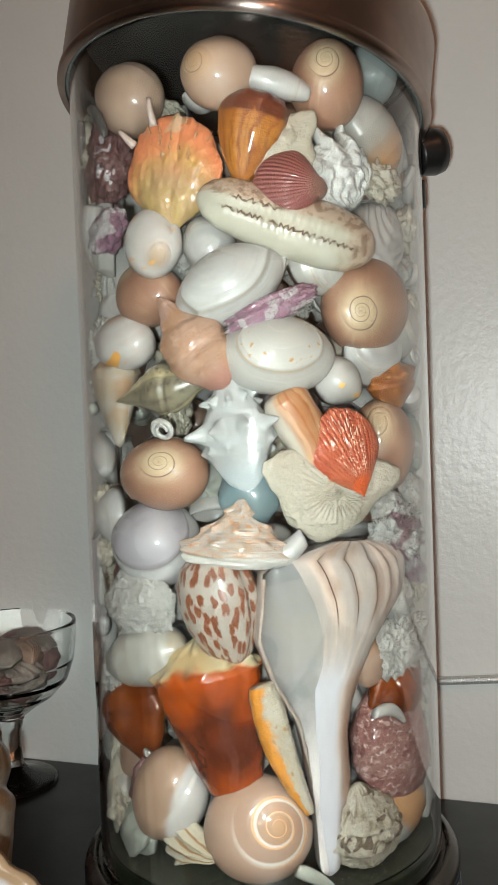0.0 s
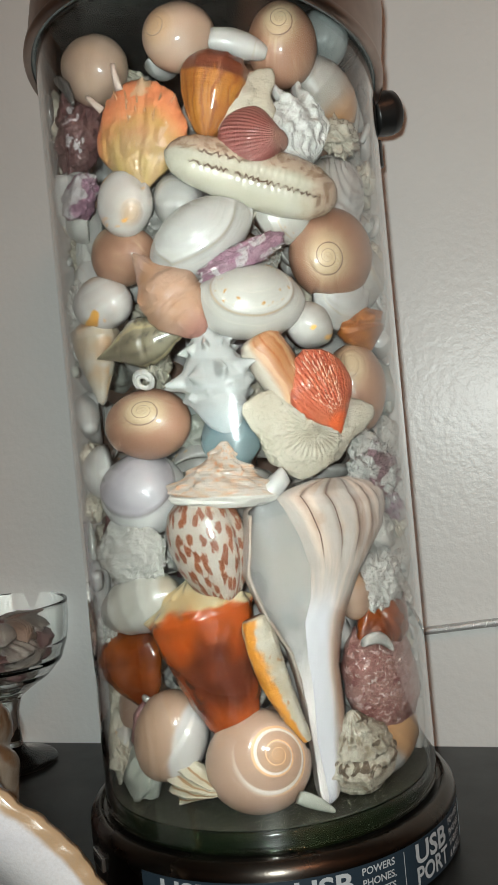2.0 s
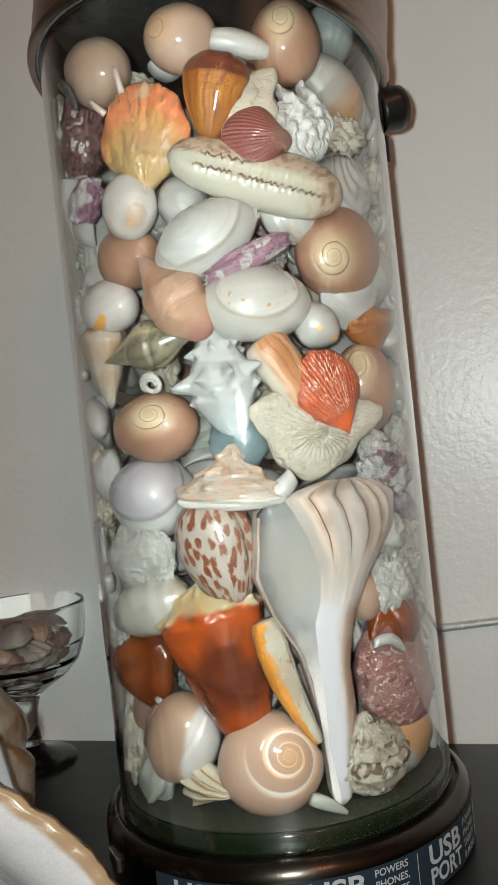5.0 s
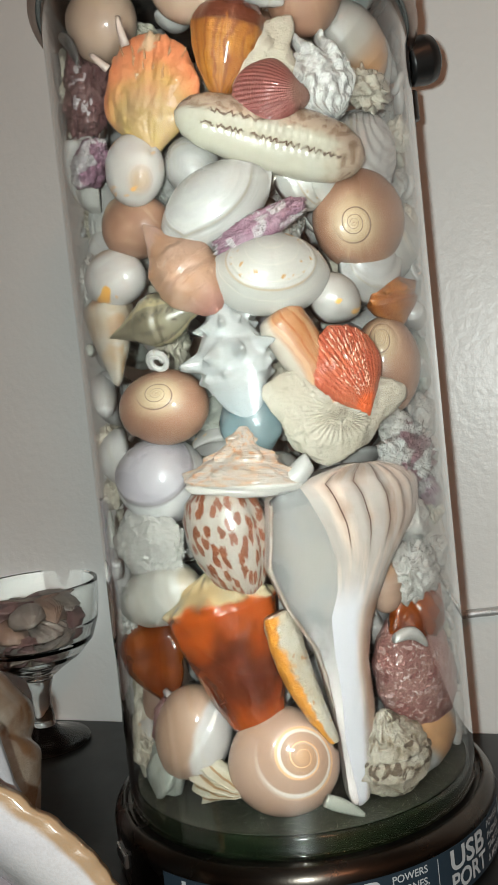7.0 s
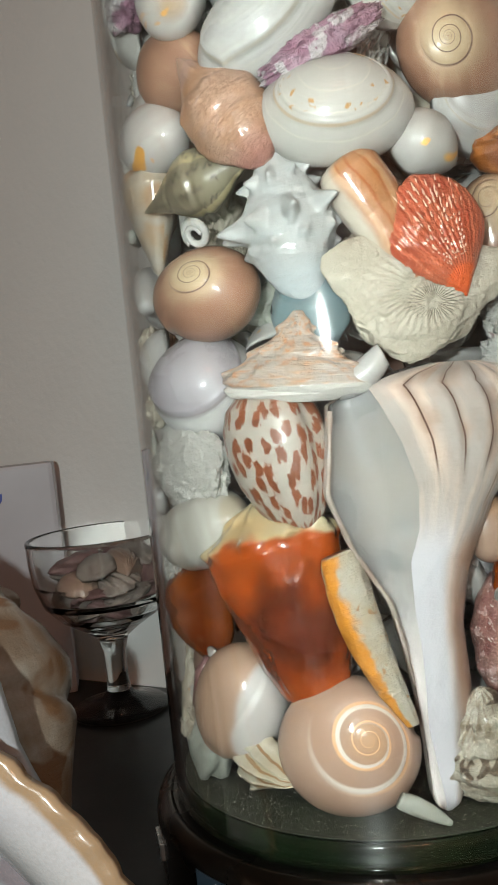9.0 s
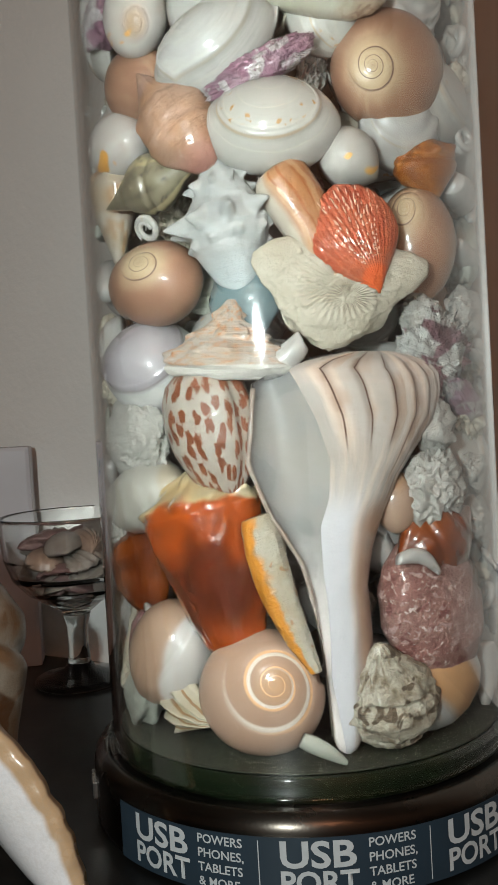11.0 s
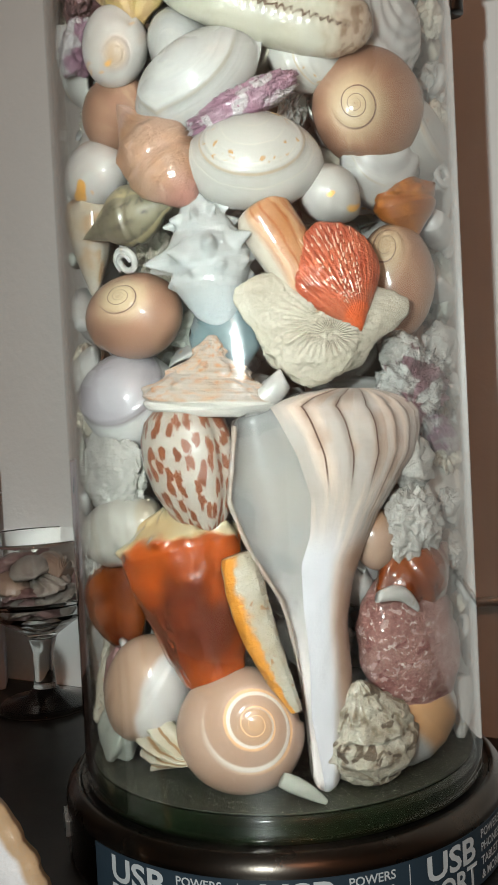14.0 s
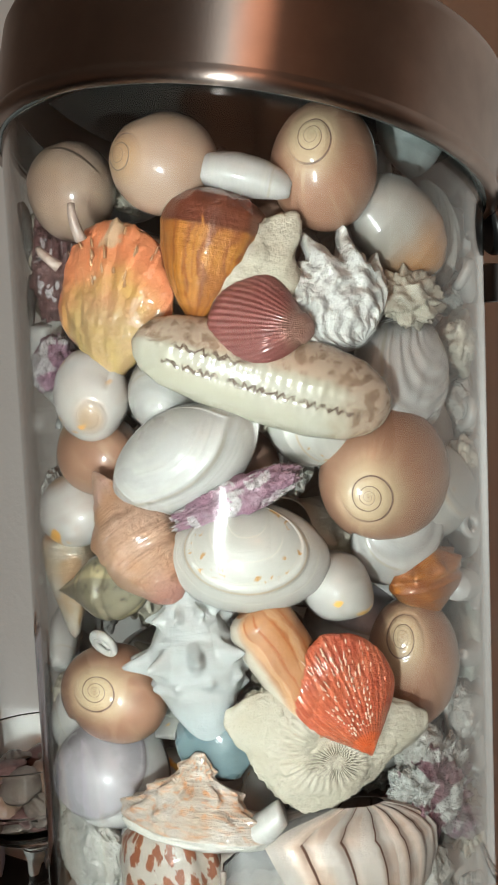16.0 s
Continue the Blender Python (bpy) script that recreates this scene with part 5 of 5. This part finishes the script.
shell("violet_shell", lump_form(0.3, 2.2, 0.2, 0.1, seed=61, flat=0.7), 17.9, 30.8, 12.8, m_mauve, -81.0, 0.1427, "mauve crusted shell at the glass edge", "shell", spin=0, back=7.1)


shell("dark_flake", stick_form(bend=0.25, taper=0.3, flat=0.3, rough_amp=0.3, seed=33), 6.0, 18.0, 3.5, m_dark_flake, -55.0, 0.3300, "dark grey curled shell flake at the glass", "shell", spin=38, back=0.8, lean=1.0)


# ---- the large whelk: its body, the open mouth and the smooth columella ----
WH_R = [(0, 19.6), (0.012, 26), (0.03, 31.5), (0.055, 34.7), (0.1, 35.2), (0.155, 34.2), (0.235, 27.3), (0.305, 21.0), (0.405, 14.9), (0.485, 11.4), (0.575, 9.5), (0.7, 10.9), (0.775, 11.3), (0.88, 8.6), (0.96, 6.9), (0.985, 5.6), (1, 3.6)]
WH_L = [(0, 2), (0.012, -7), (0.025, -14.5), (0.05, -22), (0.078, -27.6), (0.15, -28.2), (0.27, -29.6), (0.39, -23.1), (0.515, -12.9), (0.605, -9.7), (0.715, -6.8), (0.82, -4.9), (0.955, -3.3), (0.985, -2.0), (1, 0.4)]
WH_C = [(0, 4), (0.02, -9), (0.042, -17.0), (0.165, -8.8), (0.265, -4.4), (0.355, -4.6), (0.425, -7.4), (0.54, -6.5), (0.61, -5.3), (0.69, -4.6), (0.8, -4.2), (1, 0.8)]
WH_D = [(0, 3), (0.03, 9), (0.08, 13), (0.2, 13.0), (0.35, 10.5), (0.5, 8.5), (0.7, 7.0), (0.93, 5.6), (0.98, 4.2), (1, 1.6)]
WH_LEN = 129.0


def whelk_rows():
    body, mouth = [], []
    n = 90
    for i in range(n + 1):
        u = i / n
        y = WH_LEN * (0.5 - u)
        xl, xr, xc, d = (curve_at(c, u) * k for c, k in ((WH_L, 1.0), (WH_R, 0.95), (WH_C, 1.0), (WH_D, 1.0)))
        xc = min(max(xc, xl + 0.4), xr - 0.4)
        row = []
        # columella, round the shoulder, behind, and back to the lip
        for j in range(97):
            s = j / 96
            if s < 0.45:
                q = s / 0.45
                x = xc + (xr - xc) * math.sin(q * math.pi / 2) ** 0.9
                z = d * (0.62 + 0.38 * math.sin(math.pi * min(1, q * 1.1 + 0.1))) * math.cos(q * math.pi / 2) ** 0.42
                saw = (s * 15.4 + 0.261) % 1.0
                fold = (2.3 * saw - 0.9) * max(0.0, 1 - u / 0.27) * min(1.0, max(0.0, (s - 0.02) / 0.02)) * min(1.0, u / 0.02)
                z += fold + 0.28 * noise.noise(Vector((x * 0.3, y * 0.18, 3)))
                if q > 0.9:
                    x += 0.5 * max(0.0, 1 - u / 0.2)
            else:
                q = (s - 0.45) / 0.55
                x = xr + (xl - xr) * (1 - math.cos(q * math.pi)) / 2
                z = -d * 1.05 * math.sin(q * math.pi) ** 0.7
                z += 0.42 * d * q ** 6
            row.append((x / 1000, y / 1000, z / 1000))
        body.append(row)
        lip = []
        for j in range(21):
            q = j / 20
            x = xl + (xc - xl) * q
            dip = -0.42 * d * math.sin(math.pi * q ** 0.8) + 0.42 * d * (1 - q) + 0.617 * d * q + 0.12 * d
            wave = 0.35 * noise.noise(Vector((x * 0.12, y * 0.1, 8))) + (0.5 * math.sin(y * 0.9) * 0.25 if q < 0.08 else 0)
            lip.append((x / 1000, y / 1000, (dip + wave) / 1000))
        mouth.append(lip)
    return body, mouth


m_whelk = shell_mat("whelk_body", (0.84, 0.74, 0.67), (0.90, 0.83, 0.78), 0.28, 0.45, 70, stretch=(3, 22, (0.54, 0.42, 0.35)), bump=0.12, rings=0.3)
m_mouth = shell_mat("whelk_mouth", (0.56, 0.57, 0.575), (0.72, 0.67, 0.62), 0.2, 0.6, 45, rings=0.15, ends=((0.72, 0.68, 0.66), 0.4, 0.75), bump=0.05)


def whelk_stripes():
    """Dark seams that run down from the shoulder, and the white columella."""
    nt = m_whelk.node_tree
    b = nt.nodes["Principled BSDF"]
    was = b.inputs["Base Color"].links[0].from_socket
    tc = nt.nodes.new("ShaderNodeTexCoord")
    sep = nt.nodes.new("ShaderNodeSeparateXYZ")
    link(nt, tc.outputs["UV"], sep.inputs[0])
    u, v = sep.outputs[0], sep.outputs[1]
    wob = noisy(nt, 60, 2, tc.outputs["Object"])
    a = maths(nt, "ADD", maths(nt, "MULTIPLY", v, 15.4), maths(nt, "SUBTRACT", maths(nt, "MULTIPLY", wob, 0.12), 0.30))
    fr = maths(nt, "ABSOLUTE", maths(nt, "SUBTRACT", maths(nt, "FRACT", a), 0.5))
    line = maths(nt, "SUBTRACT", 1.0, ramped(nt, fr, 0.018, 0.055))
    low = maths(nt, "SUBTRACT", u, maths(nt, "MULTIPLY", ramped(nt, v, 0.16, 0.40), 0.34))
    high = maths(nt, "SUBTRACT", 1.0, ramped(nt, maths(nt, "ADD", low, maths(nt, "MULTIPLY", wob, 0.1)), 0.23, 0.31))
    right = ramped(nt, v, 0.025, 0.035)
    k = maths(nt, "MULTIPLY", maths(nt, "MULTIPLY", line, high), right)
    before = ramped(nt, maths(nt, "FRACT", a), 0.12, 0.5)
    smoke = maths(nt, "MULTIPLY", maths(nt, "MULTIPLY", before, high), maths(nt, "MULTIPLY", right, ramped(nt, noisy(nt, 75, 3, tc.outputs["Object"]), 0.44, 0.62)))
    c = mixed(nt, maths(nt, "MULTIPLY", smoke, 0.6), was, (0.27, 0.17, 0.12))
    fine = maths(nt, "ABSOLUTE", maths(nt, "SUBTRACT", maths(nt, "FRACT", maths(nt, "MULTIPLY", u, 95.0)), 0.5))
    c = mixed(nt, maths(nt, "MULTIPLY", maths(nt, "MULTIPLY", ramped(nt, fine, 0.25, 0.5), right), maths(nt, "MULTIPLY", wob, 0.26)), c, (0.25, 0.19, 0.15))
    c = mixed(nt, k, c, (0.085, 0.035, 0.02))
    tan = maths(nt, "MULTIPLY", ramped(nt, v, 0.13, 0.22), maths(nt, "MULTIPLY", maths(nt, "MULTIPLY", ramped(nt, u, 0.33, 0.42), maths(nt, "SUBTRACT", 1.0, ramped(nt, u, 0.7, 0.95))), ramped(nt, noisy(nt, 55, 3, tc.outputs["Object"]), 0.25, 0.5)))
    c = mixed(nt, maths(nt, "MULTIPLY", tan, 0.9), c, (0.27, 0.165, 0.115))
    white = maths(nt, "MULTIPLY", maths(nt, "SUBTRACT", 1.0, ramped(nt, v, 0.10, 0.17)), ramped(nt, u, 0.30, 0.42))
    c = mixed(nt, white, c, (0.44, 0.435, 0.46))
    link(nt, c, b.inputs["Base Color"])


m_rim = shell_mat("whelk_rim", (0.80, 0.70, 0.62), (0.60, 0.45, 0.36), 0.35, 0.3, 220, bump=0.1)
whelk_stripes()
body_rows, mouth_rows = whelk_rows()
big_whelk = part("lightning_whelk", grid_mesh(body_rows, lambda a, b: (a / 90, b / 96), False), m_whelk)
mouth = part("mouth", grid_mesh(mouth_rows, None, False), m_mouth, big_whelk, "smooth grey-white hollow mouth")
rim = [(mouth_rows[i][0][0], mouth_rows[i][0][1], mouth_rows[i][0][2]) for i in range(8, 66, 2)]
WHELK_RIM = rim
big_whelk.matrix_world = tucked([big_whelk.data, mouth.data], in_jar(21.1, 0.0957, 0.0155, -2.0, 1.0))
tagged(big_whelk, "large pale whelk with brown shoulder seams and grey mouth", "whelk", group="shells in the jar")
SHELLS.append(big_whelk)

# ---- the brown fighting conch with a cream knobbed shoulder ----
shell("fighting_conch", spindle_form(CONCH, spikes=((0.07, 0.03, 11, 0.07, 0.1), (0.18, 0.035, 10, 0.085, 0.3)), sharp=3, ridges=5, ridge_amp=0.02, flat=0.9, rough_amp=0.045, k=150, n=140), 45.5, 66.0, 32.0, m_brown_cream, -20.1, 0.0964, "glossy deep orange-brown conch with a cream knobbed shoulder", "conch", spin=13.0)

# ---- spines on the orange spiny oyster ----
def spiny_oyster(th, z, w, h):
    rng = random.Random(12)
    extras = []
    for x, y, dx, dy, ln, r in ((-0.006, 0.016, -0.0015, 0.0095, 1.0, 0.0017), (-0.0135, 0.009, -0.005, 0.005, 1.0, 0.0016)):
        pts = [(x + dx * t, y + dy * t, 0.004 + 0.0025 * math.sin(2 * t)) for t in np.linspace(0, 1, 7)]
        extras.append(("spine", tube(pts, [r * (1 - 0.45 * t) for t in np.linspace(0, 1, 7)]), m_spine, "pale pink blunt spine"))
    bm = prickles(9, 34, w / 1000, h / 1000, 50, 0.0075, rng, 0.0042, 0.00042, 0.6)
    extras.append(("prickles", bm, m_prickle, "small glossy curled orange prickles"))
    return shell("spiny_oyster", fan_form(spread=52, ribs=7, rib_amp=0.005, dome=0.18, ragged=0.045, side=0.70, bulge=0.25, seed=5, k=200, n=70), w, h, 9.0, m_spiny, th, z, "orange and yellow spiny oyster valve with pink spines", "oyster", spin=-4, extras=extras)


part("outer_lip", tube(WHELK_RIM, [0.0008 * min(1, (len(WHELK_RIM) - i) / 6) + 0.00012 * math.sin(i * 1.7) for i in range(len(WHELK_RIM))], 8), m_rim, big_whelk, "thin cream outer lip")
spiny_oyster(-24.3, 0.3057, 38.5, 45.5)

# ---- shells packed behind: the jar is full to its middle and round the back ----
def packed():
    rng = random.Random(77)
    bpy.context.view_layer.update()
    fronts = [o for o in SHELLS if not o.children and max(o.dimensions) < 0.045 and o["category"] in ("clam", "coral", "cockle", "shell") and "violet" not in o.name]
    for ring, (r, count, z0, z1) in enumerate(((0.036, 6, 0.055, 0.315), (0.013, 3, 0.055, 0.320))):
        levels = 11
        for lv in range(levels):
            for k in range(count):
                src = rng.choice(fronts)
                a = 2 * math.pi * (k + 0.5 * (lv % 2) + rng.uniform(-0.15, 0.15)) / count
                z = z0 + (z1 - z0) * lv / (levels - 1) + rng.uniform(-0.004, 0.004)
                m = Matrix.Translation((r * math.sin(a), -r * math.cos(a), z)) @ Euler((rng.uniform(0, 6.3), rng.uniform(0, 6.3), rng.uniform(0, 6.3))).to_matrix().to_4x4()
                copy_thing(src, m)
    # close behind the shells at the front
    small = [o for o in fronts if max(o.dimensions) < 0.034]
    flat = [o for o in fronts if o["category"] in ("coral", "shell") and max(o.dimensions) < 0.036]
    for lv in range(15):
        for k in range(7):
            src = rng.choice(small)
            a = radians(-78 + 26 * (k + 0.5 * (lv % 2)) + rng.uniform(-5, 5))
            r = 0.038 + rng.uniform(-0.003, 0.003)
            m = Matrix.Translation((r * math.sin(a), -r * math.cos(a), 0.056 + 0.283 * lv / 14)) @ Euler((rng.uniform(0, 6.3), rng.uniform(0, 6.3), rng.uniform(0, 6.3))).to_matrix().to_4x4()
            copy_thing(src, m)
    levels = 12
    named = [(o.matrix_world.translation.copy(), max(o.dimensions) * 0.5) for o in SHELLS]
    for lv in range(levels):
        for k in range(9):
            src = rng.choice(fronts)
            th = 66 + (226 / 8.5) * (k + 0.5 * (lv % 2)) + rng.uniform(-4, 4)
            z = 0.052 + 0.265 * lv / (levels - 1) + rng.uniform(-0.003, 0.003)
            me = src.data
            d = max(v.co.z for v in me.vertices)
            m = tucked([me], in_jar(th, z, d + 0.0008, rng.uniform(0, 360), 1.0), False)
            half = max(src.dimensions) * 0.5
            if all((m.translation - c).length > 0.5 * (half + h) for c, h in named):
                copy_thing(src, m)

    # both flanks, where the jar's sides turn away
    for side in (1, -1):
        for lv in range(16):
            for th, clear_of in ((76, 0.50), (84, 0.34), (97, 0.2)):
                src = rng.choice(flat)
                z = 0.048 + 0.28 * lv / 15 + rng.uniform(-0.003, 0.003)
                d = max(v.co.z for v in src.data.vertices)
                m = tucked([src.data], in_jar(side * th, z, d + 0.0006, rng.uniform(0, 360), 1.0), False)
                if all((m.translation - c).length > clear_of * (max(src.dimensions) * 0.5 + h) for c, h in named):
                    copy_thing(src, m)


packed()

# ---- the glass coupe with shells in it ----
GX, GY = -0.1485, 0.1265
coupe = tagged(new("glass_coupe"), "clear footed dessert glass holding small shells", "glass")
coupe.matrix_world = pose(GX, GY, 0) @ Matrix.Diagonal((1, 1, 1.06, 1))
coupe_mat = glass_mat("pressed_glass", (0.87, 0.885, 0.875))
foot = [(0.0, 0.0), (0.0245, 0.0), (0.0258, 0.0008), (0.0260, 0.002), (0.0240, 0.0034), (0.0160, 0.0052), (0.0090, 0.0075), (0.0066, 0.0105), (0.0, 0.0105)]
stem = [(0.0, 0.0107), (0.0064, 0.0107), (0.0055, 0.020), (0.0058, 0.030), (0.0078, 0.0368), (0.0, 0.0368)]
bowl = [(0.0, 0.0370), (0.0080, 0.0375), (0.0150, 0.0425), (0.0260, 0.0490), (0.0340, 0.0570), (0.0382, 0.0680), (0.0398, 0.0800), (0.0402, 0.0885), (0.0400, 0.0900), (0.0388, 0.0904), (0.0378, 0.0895), (0.0374, 0.0800), (0.0358, 0.0690), (0.0318, 0.0600), (0.0240, 0.0525), (0.0140, 0.0470), (0.0, 0.0445)]
for name, prof in (("foot", foot), ("stem", stem), ("bowl", bowl)):
    g = part(name, lathe_z(prof, 72, False), coupe_mat, coupe)
    g.visible_shadow = False



def coupe_shell(k, rng):
    """A flat worn valve or bit, lying on those below it in the bowl."""
    level, place = divmod(k, 6)
    rr = (0.009, 0.0165, 0.0185, 0.0165)[level]
    a = 2 * math.pi * place / 6 + level * 0.55
    mats = (m_drab, m_drab_rosy, m_drab, m_drab_rosy, m_drab, m_pinkish)
    form = (valve_form(dome=0.3, rings=6, ring_amp=0.01, ragged=0.06, seed=k, k=48, n=12), fan_form(ribs=7, rib_amp=0.02, k=48, n=14, seed=k), lump_form(0.25, seed=k, k=32, n=20, flat=0.5))[k % 3]
    rows, uvs, close = sized(form, 0.023, 0.029, 0.010)
    ob = part("small_shell", grid_mesh(rows, uvs, close), mats[(k * 5 + level) % 6])
    ob.matrix_world = pose(GX + rr * math.cos(a), GY + rr * math.sin(a), 0.0575 + 0.0082 * level, rng.uniform(-28, 28), rng.uniform(-28, 28), rng.uniform(0, 360))
    tagged(ob, ("drab worn clam valve in the dessert glass", "ribbed rosy scallop bit in the dessert glass", "rough brownish shell bit in the dessert glass")[k % 3], "shell", group="shells in the dessert glass")


m_drab = shell_mat("drab_grey_brown_shell", (0.42, 0.34, 0.29), (0.60, 0.50, 0.44), 0.4, 0.35, 90, bump=0.3)
m_drab_rosy = shell_mat("drab_rosy_shell", (0.36, 0.19, 0.18), (0.50, 0.30, 0.28), 0.4, 0.35, 90, bump=0.3)
rng = random.Random(3)
for k in range(24):
    coupe_shell(k, rng)

# ---- the big conch standing at the table's front, close to the lens ----
m_conch = shell_mat("mottled_conch", (0.92, 0.80, 0.66), (0.52, 0.36, 0.24), 0.34, 0.4, 45, stretch=(4, 9, (0.22, 0.095, 0.03)), spots=((40, (0.20, 0.10, 0.045), 0.54),), bump=0.2, dim=0.42)
m_lip = shell_mat("conch_lip_white", (1.0, 0.98, 0.98), (0.96, 0.94, 0.98), 0.2, 0.55, 40, ends=((0.50, 0.33, 0.19), 0.86, 0.92), ragged=0.12, bump=0.06, dim=0.8, rings=0.1)


def queen_conch():
    root = tagged(new("large_conch"), "large mottled conch with a glossy white flared lip", "conch")
    root.matrix_world = pose(-0.123, -0.035, 0)
    rows, uvs, close = sized(spindle_form(WHELK, whorls=4, groove=0.12, spikes=((0.36, 0.06, 8, 0.1, 0.4),), rough_amp=0.03), 0.070, 0.142, 0.064)
    body = part("conch_body", grid_mesh(rows, uvs, close), m_conch, root, "cream and brown mottled body")
    axis = Vector((-0.062, 0.030, 0.112)).normalized()
    body.matrix_local = Matrix.Translation((-0.022, 0.014, 0.066)) @ axis.to_track_quat("Y", "Z").to_matrix().to_4x4()
    # the lip: a long white band that runs down to the table, with a frilled edge
    n, k = 54, 22
    lip = []
    for i in range(n + 1):
        u = i / n
        ex, ez = curve_at(((0, -0.141), (0.2, -0.120), (0.41, -0.0945), (0.55, -0.0765), (0.66, -0.067), (0.75, -0.0608), (0.9, -0.0548), (1, -0.0515)), u), 0.112 - 0.1105 * u
        wide = 0.046 * (1 - u) ** 0.6 + 0.020
        row = []
        for j in range(k + 1):
            s = j / k
            x = ex - wide * (1 - s)
            y = -0.0865 - 0.007 * math.sin(math.pi * (0.15 + 0.75 * s)) + 0.022 * (1 - s) ** 2
            z = ez - 0.35 * wide * (1 - s) * u
            if s > 0.8:
                f = (s - 0.8) / 0.2
                x += f * (0.0004 * math.sin(u * 90) + 0.0022 * noise.noise(Vector((u * 20, 1, 2))))
                y += f * 0.0006 * math.sin(u * 75 + 1)
            row.append((x + 0.118, y + 0.035, max(z, 0.0022)))
        lip.append(row + [(x, y + 0.0036 + 0.003 * (1 - j / k), max(z, 0.0015)) for j, (x, y, z) in reversed(list(enumerate(row)))])
    m = 2 * (k + 1)
    part("flared_lip", grid_mesh(lip, lambda a, b: (min(b, m - 1 - b) / k, a / n), True), m_lip, root, "glossy white flared lip with a tan frilled edge")
    # the inner lobe: a smooth bluish-white fold that rises behind the lip
    rows = []
    for i in range(41):
        u = i / 40
        ex = curve_at(LOBE, u)
        z = 0.1085 - 0.092 * u
        rows.append([(ex - 0.055 * (1 - s) + 0.118, -0.0740 + 0.010 * (1 - s) ** 1.5 + 0.012 * max(0.0, s - 0.7) ** 1.3 + 0.0015 * noise.noise(Vector((u * 5, s * 4, 3))) + 0.035, z) for s in np.linspace(0, 1, 17)])
    rows = [row + [(x - 0.0004, y + 0.004, z) for x, y, z in reversed(row)] for row in rows]
    part("inner_lobe", grid_mesh(rows), m_lobe, root, "smooth bluish-white inner fold")
    return root


m_lobe = shell_mat("conch_inner_bluish", (0.86, 0.90, 0.98), (0.94, 0.94, 0.98), 0.2, 0.6, 40, spots=((30, (0.38, 0.33, 0.36), 0.62),), bump=0.06, dim=0.5, rings=0.3)
LOBE = [(0, -0.132), (0.08, -0.119), (0.18, -0.109), (0.3, -0.1025), (0.5, -0.0990), (0.65, -0.0930), (0.8, -0.089), (1, -0.086)]
queen_conch()

# ---- small things along the wall ----
cable = tagged(new("charging_cable"), "silver braided charging cable running along the wall", "cable")
braid = plain("silver_braid", (0.86, 0.87, 0.86), 0.25, 0.6, scale=900, vary=0.3, bump=0.35, fine=3000)
pts = [(0.070 + 0.30 * t, 0.088 - 0.105 * t, 0.0625 + 0.026 * t + 0.002 * math.sin(3 * t)) for t in np.linspace(0, 1, 26)]
part("cord", tube(pts, [0.0023] * 26, 12), braid, cable)
pts2 = [(0.070 - 0.05 * t, 0.088 + 0.004 * t, 0.062 - 0.058 * t * t) for t in np.linspace(0, 1, 14)]
part("cord", tube(pts2, [0.0023] * 14, 12), braid, cable)

carton = tagged(new("white_carton"), "slim pale lilac-white carton with green and blue marks against the wall", "box")
carton.matrix_world = pose(-0.185, 0.155, 0, 0, 0, 20)
card = plain("pale_card", (0.48, 0.455, 0.485), 0.4, scale=30, vary=0.06, bump=0.03)
part("carton_body", box_bm(-0.09, 0.0, 0.0, 0.018, 0.0, 0.134, 0.0025), card, carton, smooth=False)
green_ink, blue_ink = plain("green_ink", (0.05, 0.34, 0.05), 0.4), plain("blue_ink", (0.02, 0.05, 0.36), 0.4)


def leaf_mark(name, x, z, tall, wide, turn, ink):
    """A flat printed leaf, pointed at both ends."""
    bm = bmesh.new()
    ring = [(wide * math.sin(math.pi * t) * side, tall * (t - 0.5)) for side, ts in ((1, np.linspace(0, 1, 12)), (-1, np.linspace(1, 0, 12)[1:-1])) for t in ts]
    f = bm.faces.new([bm.verts.new((p, 0.0, q)) for p, q in ring])
    up = bmesh.ops.extrude_face_region(bm, geom=[f])
    bmesh.ops.translate(bm, verts=[v for v in up["geom"] if isinstance(v, bmesh.types.BMVert)], vec=(0, -0.0004, 0))
    ob = part(name, bm, ink, carton, smooth=False)
    ob.matrix_local = pose(x, -0.0002, z, 0, turn, 0)


leaf_mark("green_mark", -0.0370, 0.1180, 0.0120, 0.0016, 8, green_ink)
leaf_mark("blue_mark", -0.0315, 0.1155, 0.0085, 0.0017, 28, blue_ink)
leaf_mark("blue_mark", -0.0420, 0.1190, 0.0120, 0.0016, -14, blue_ink)
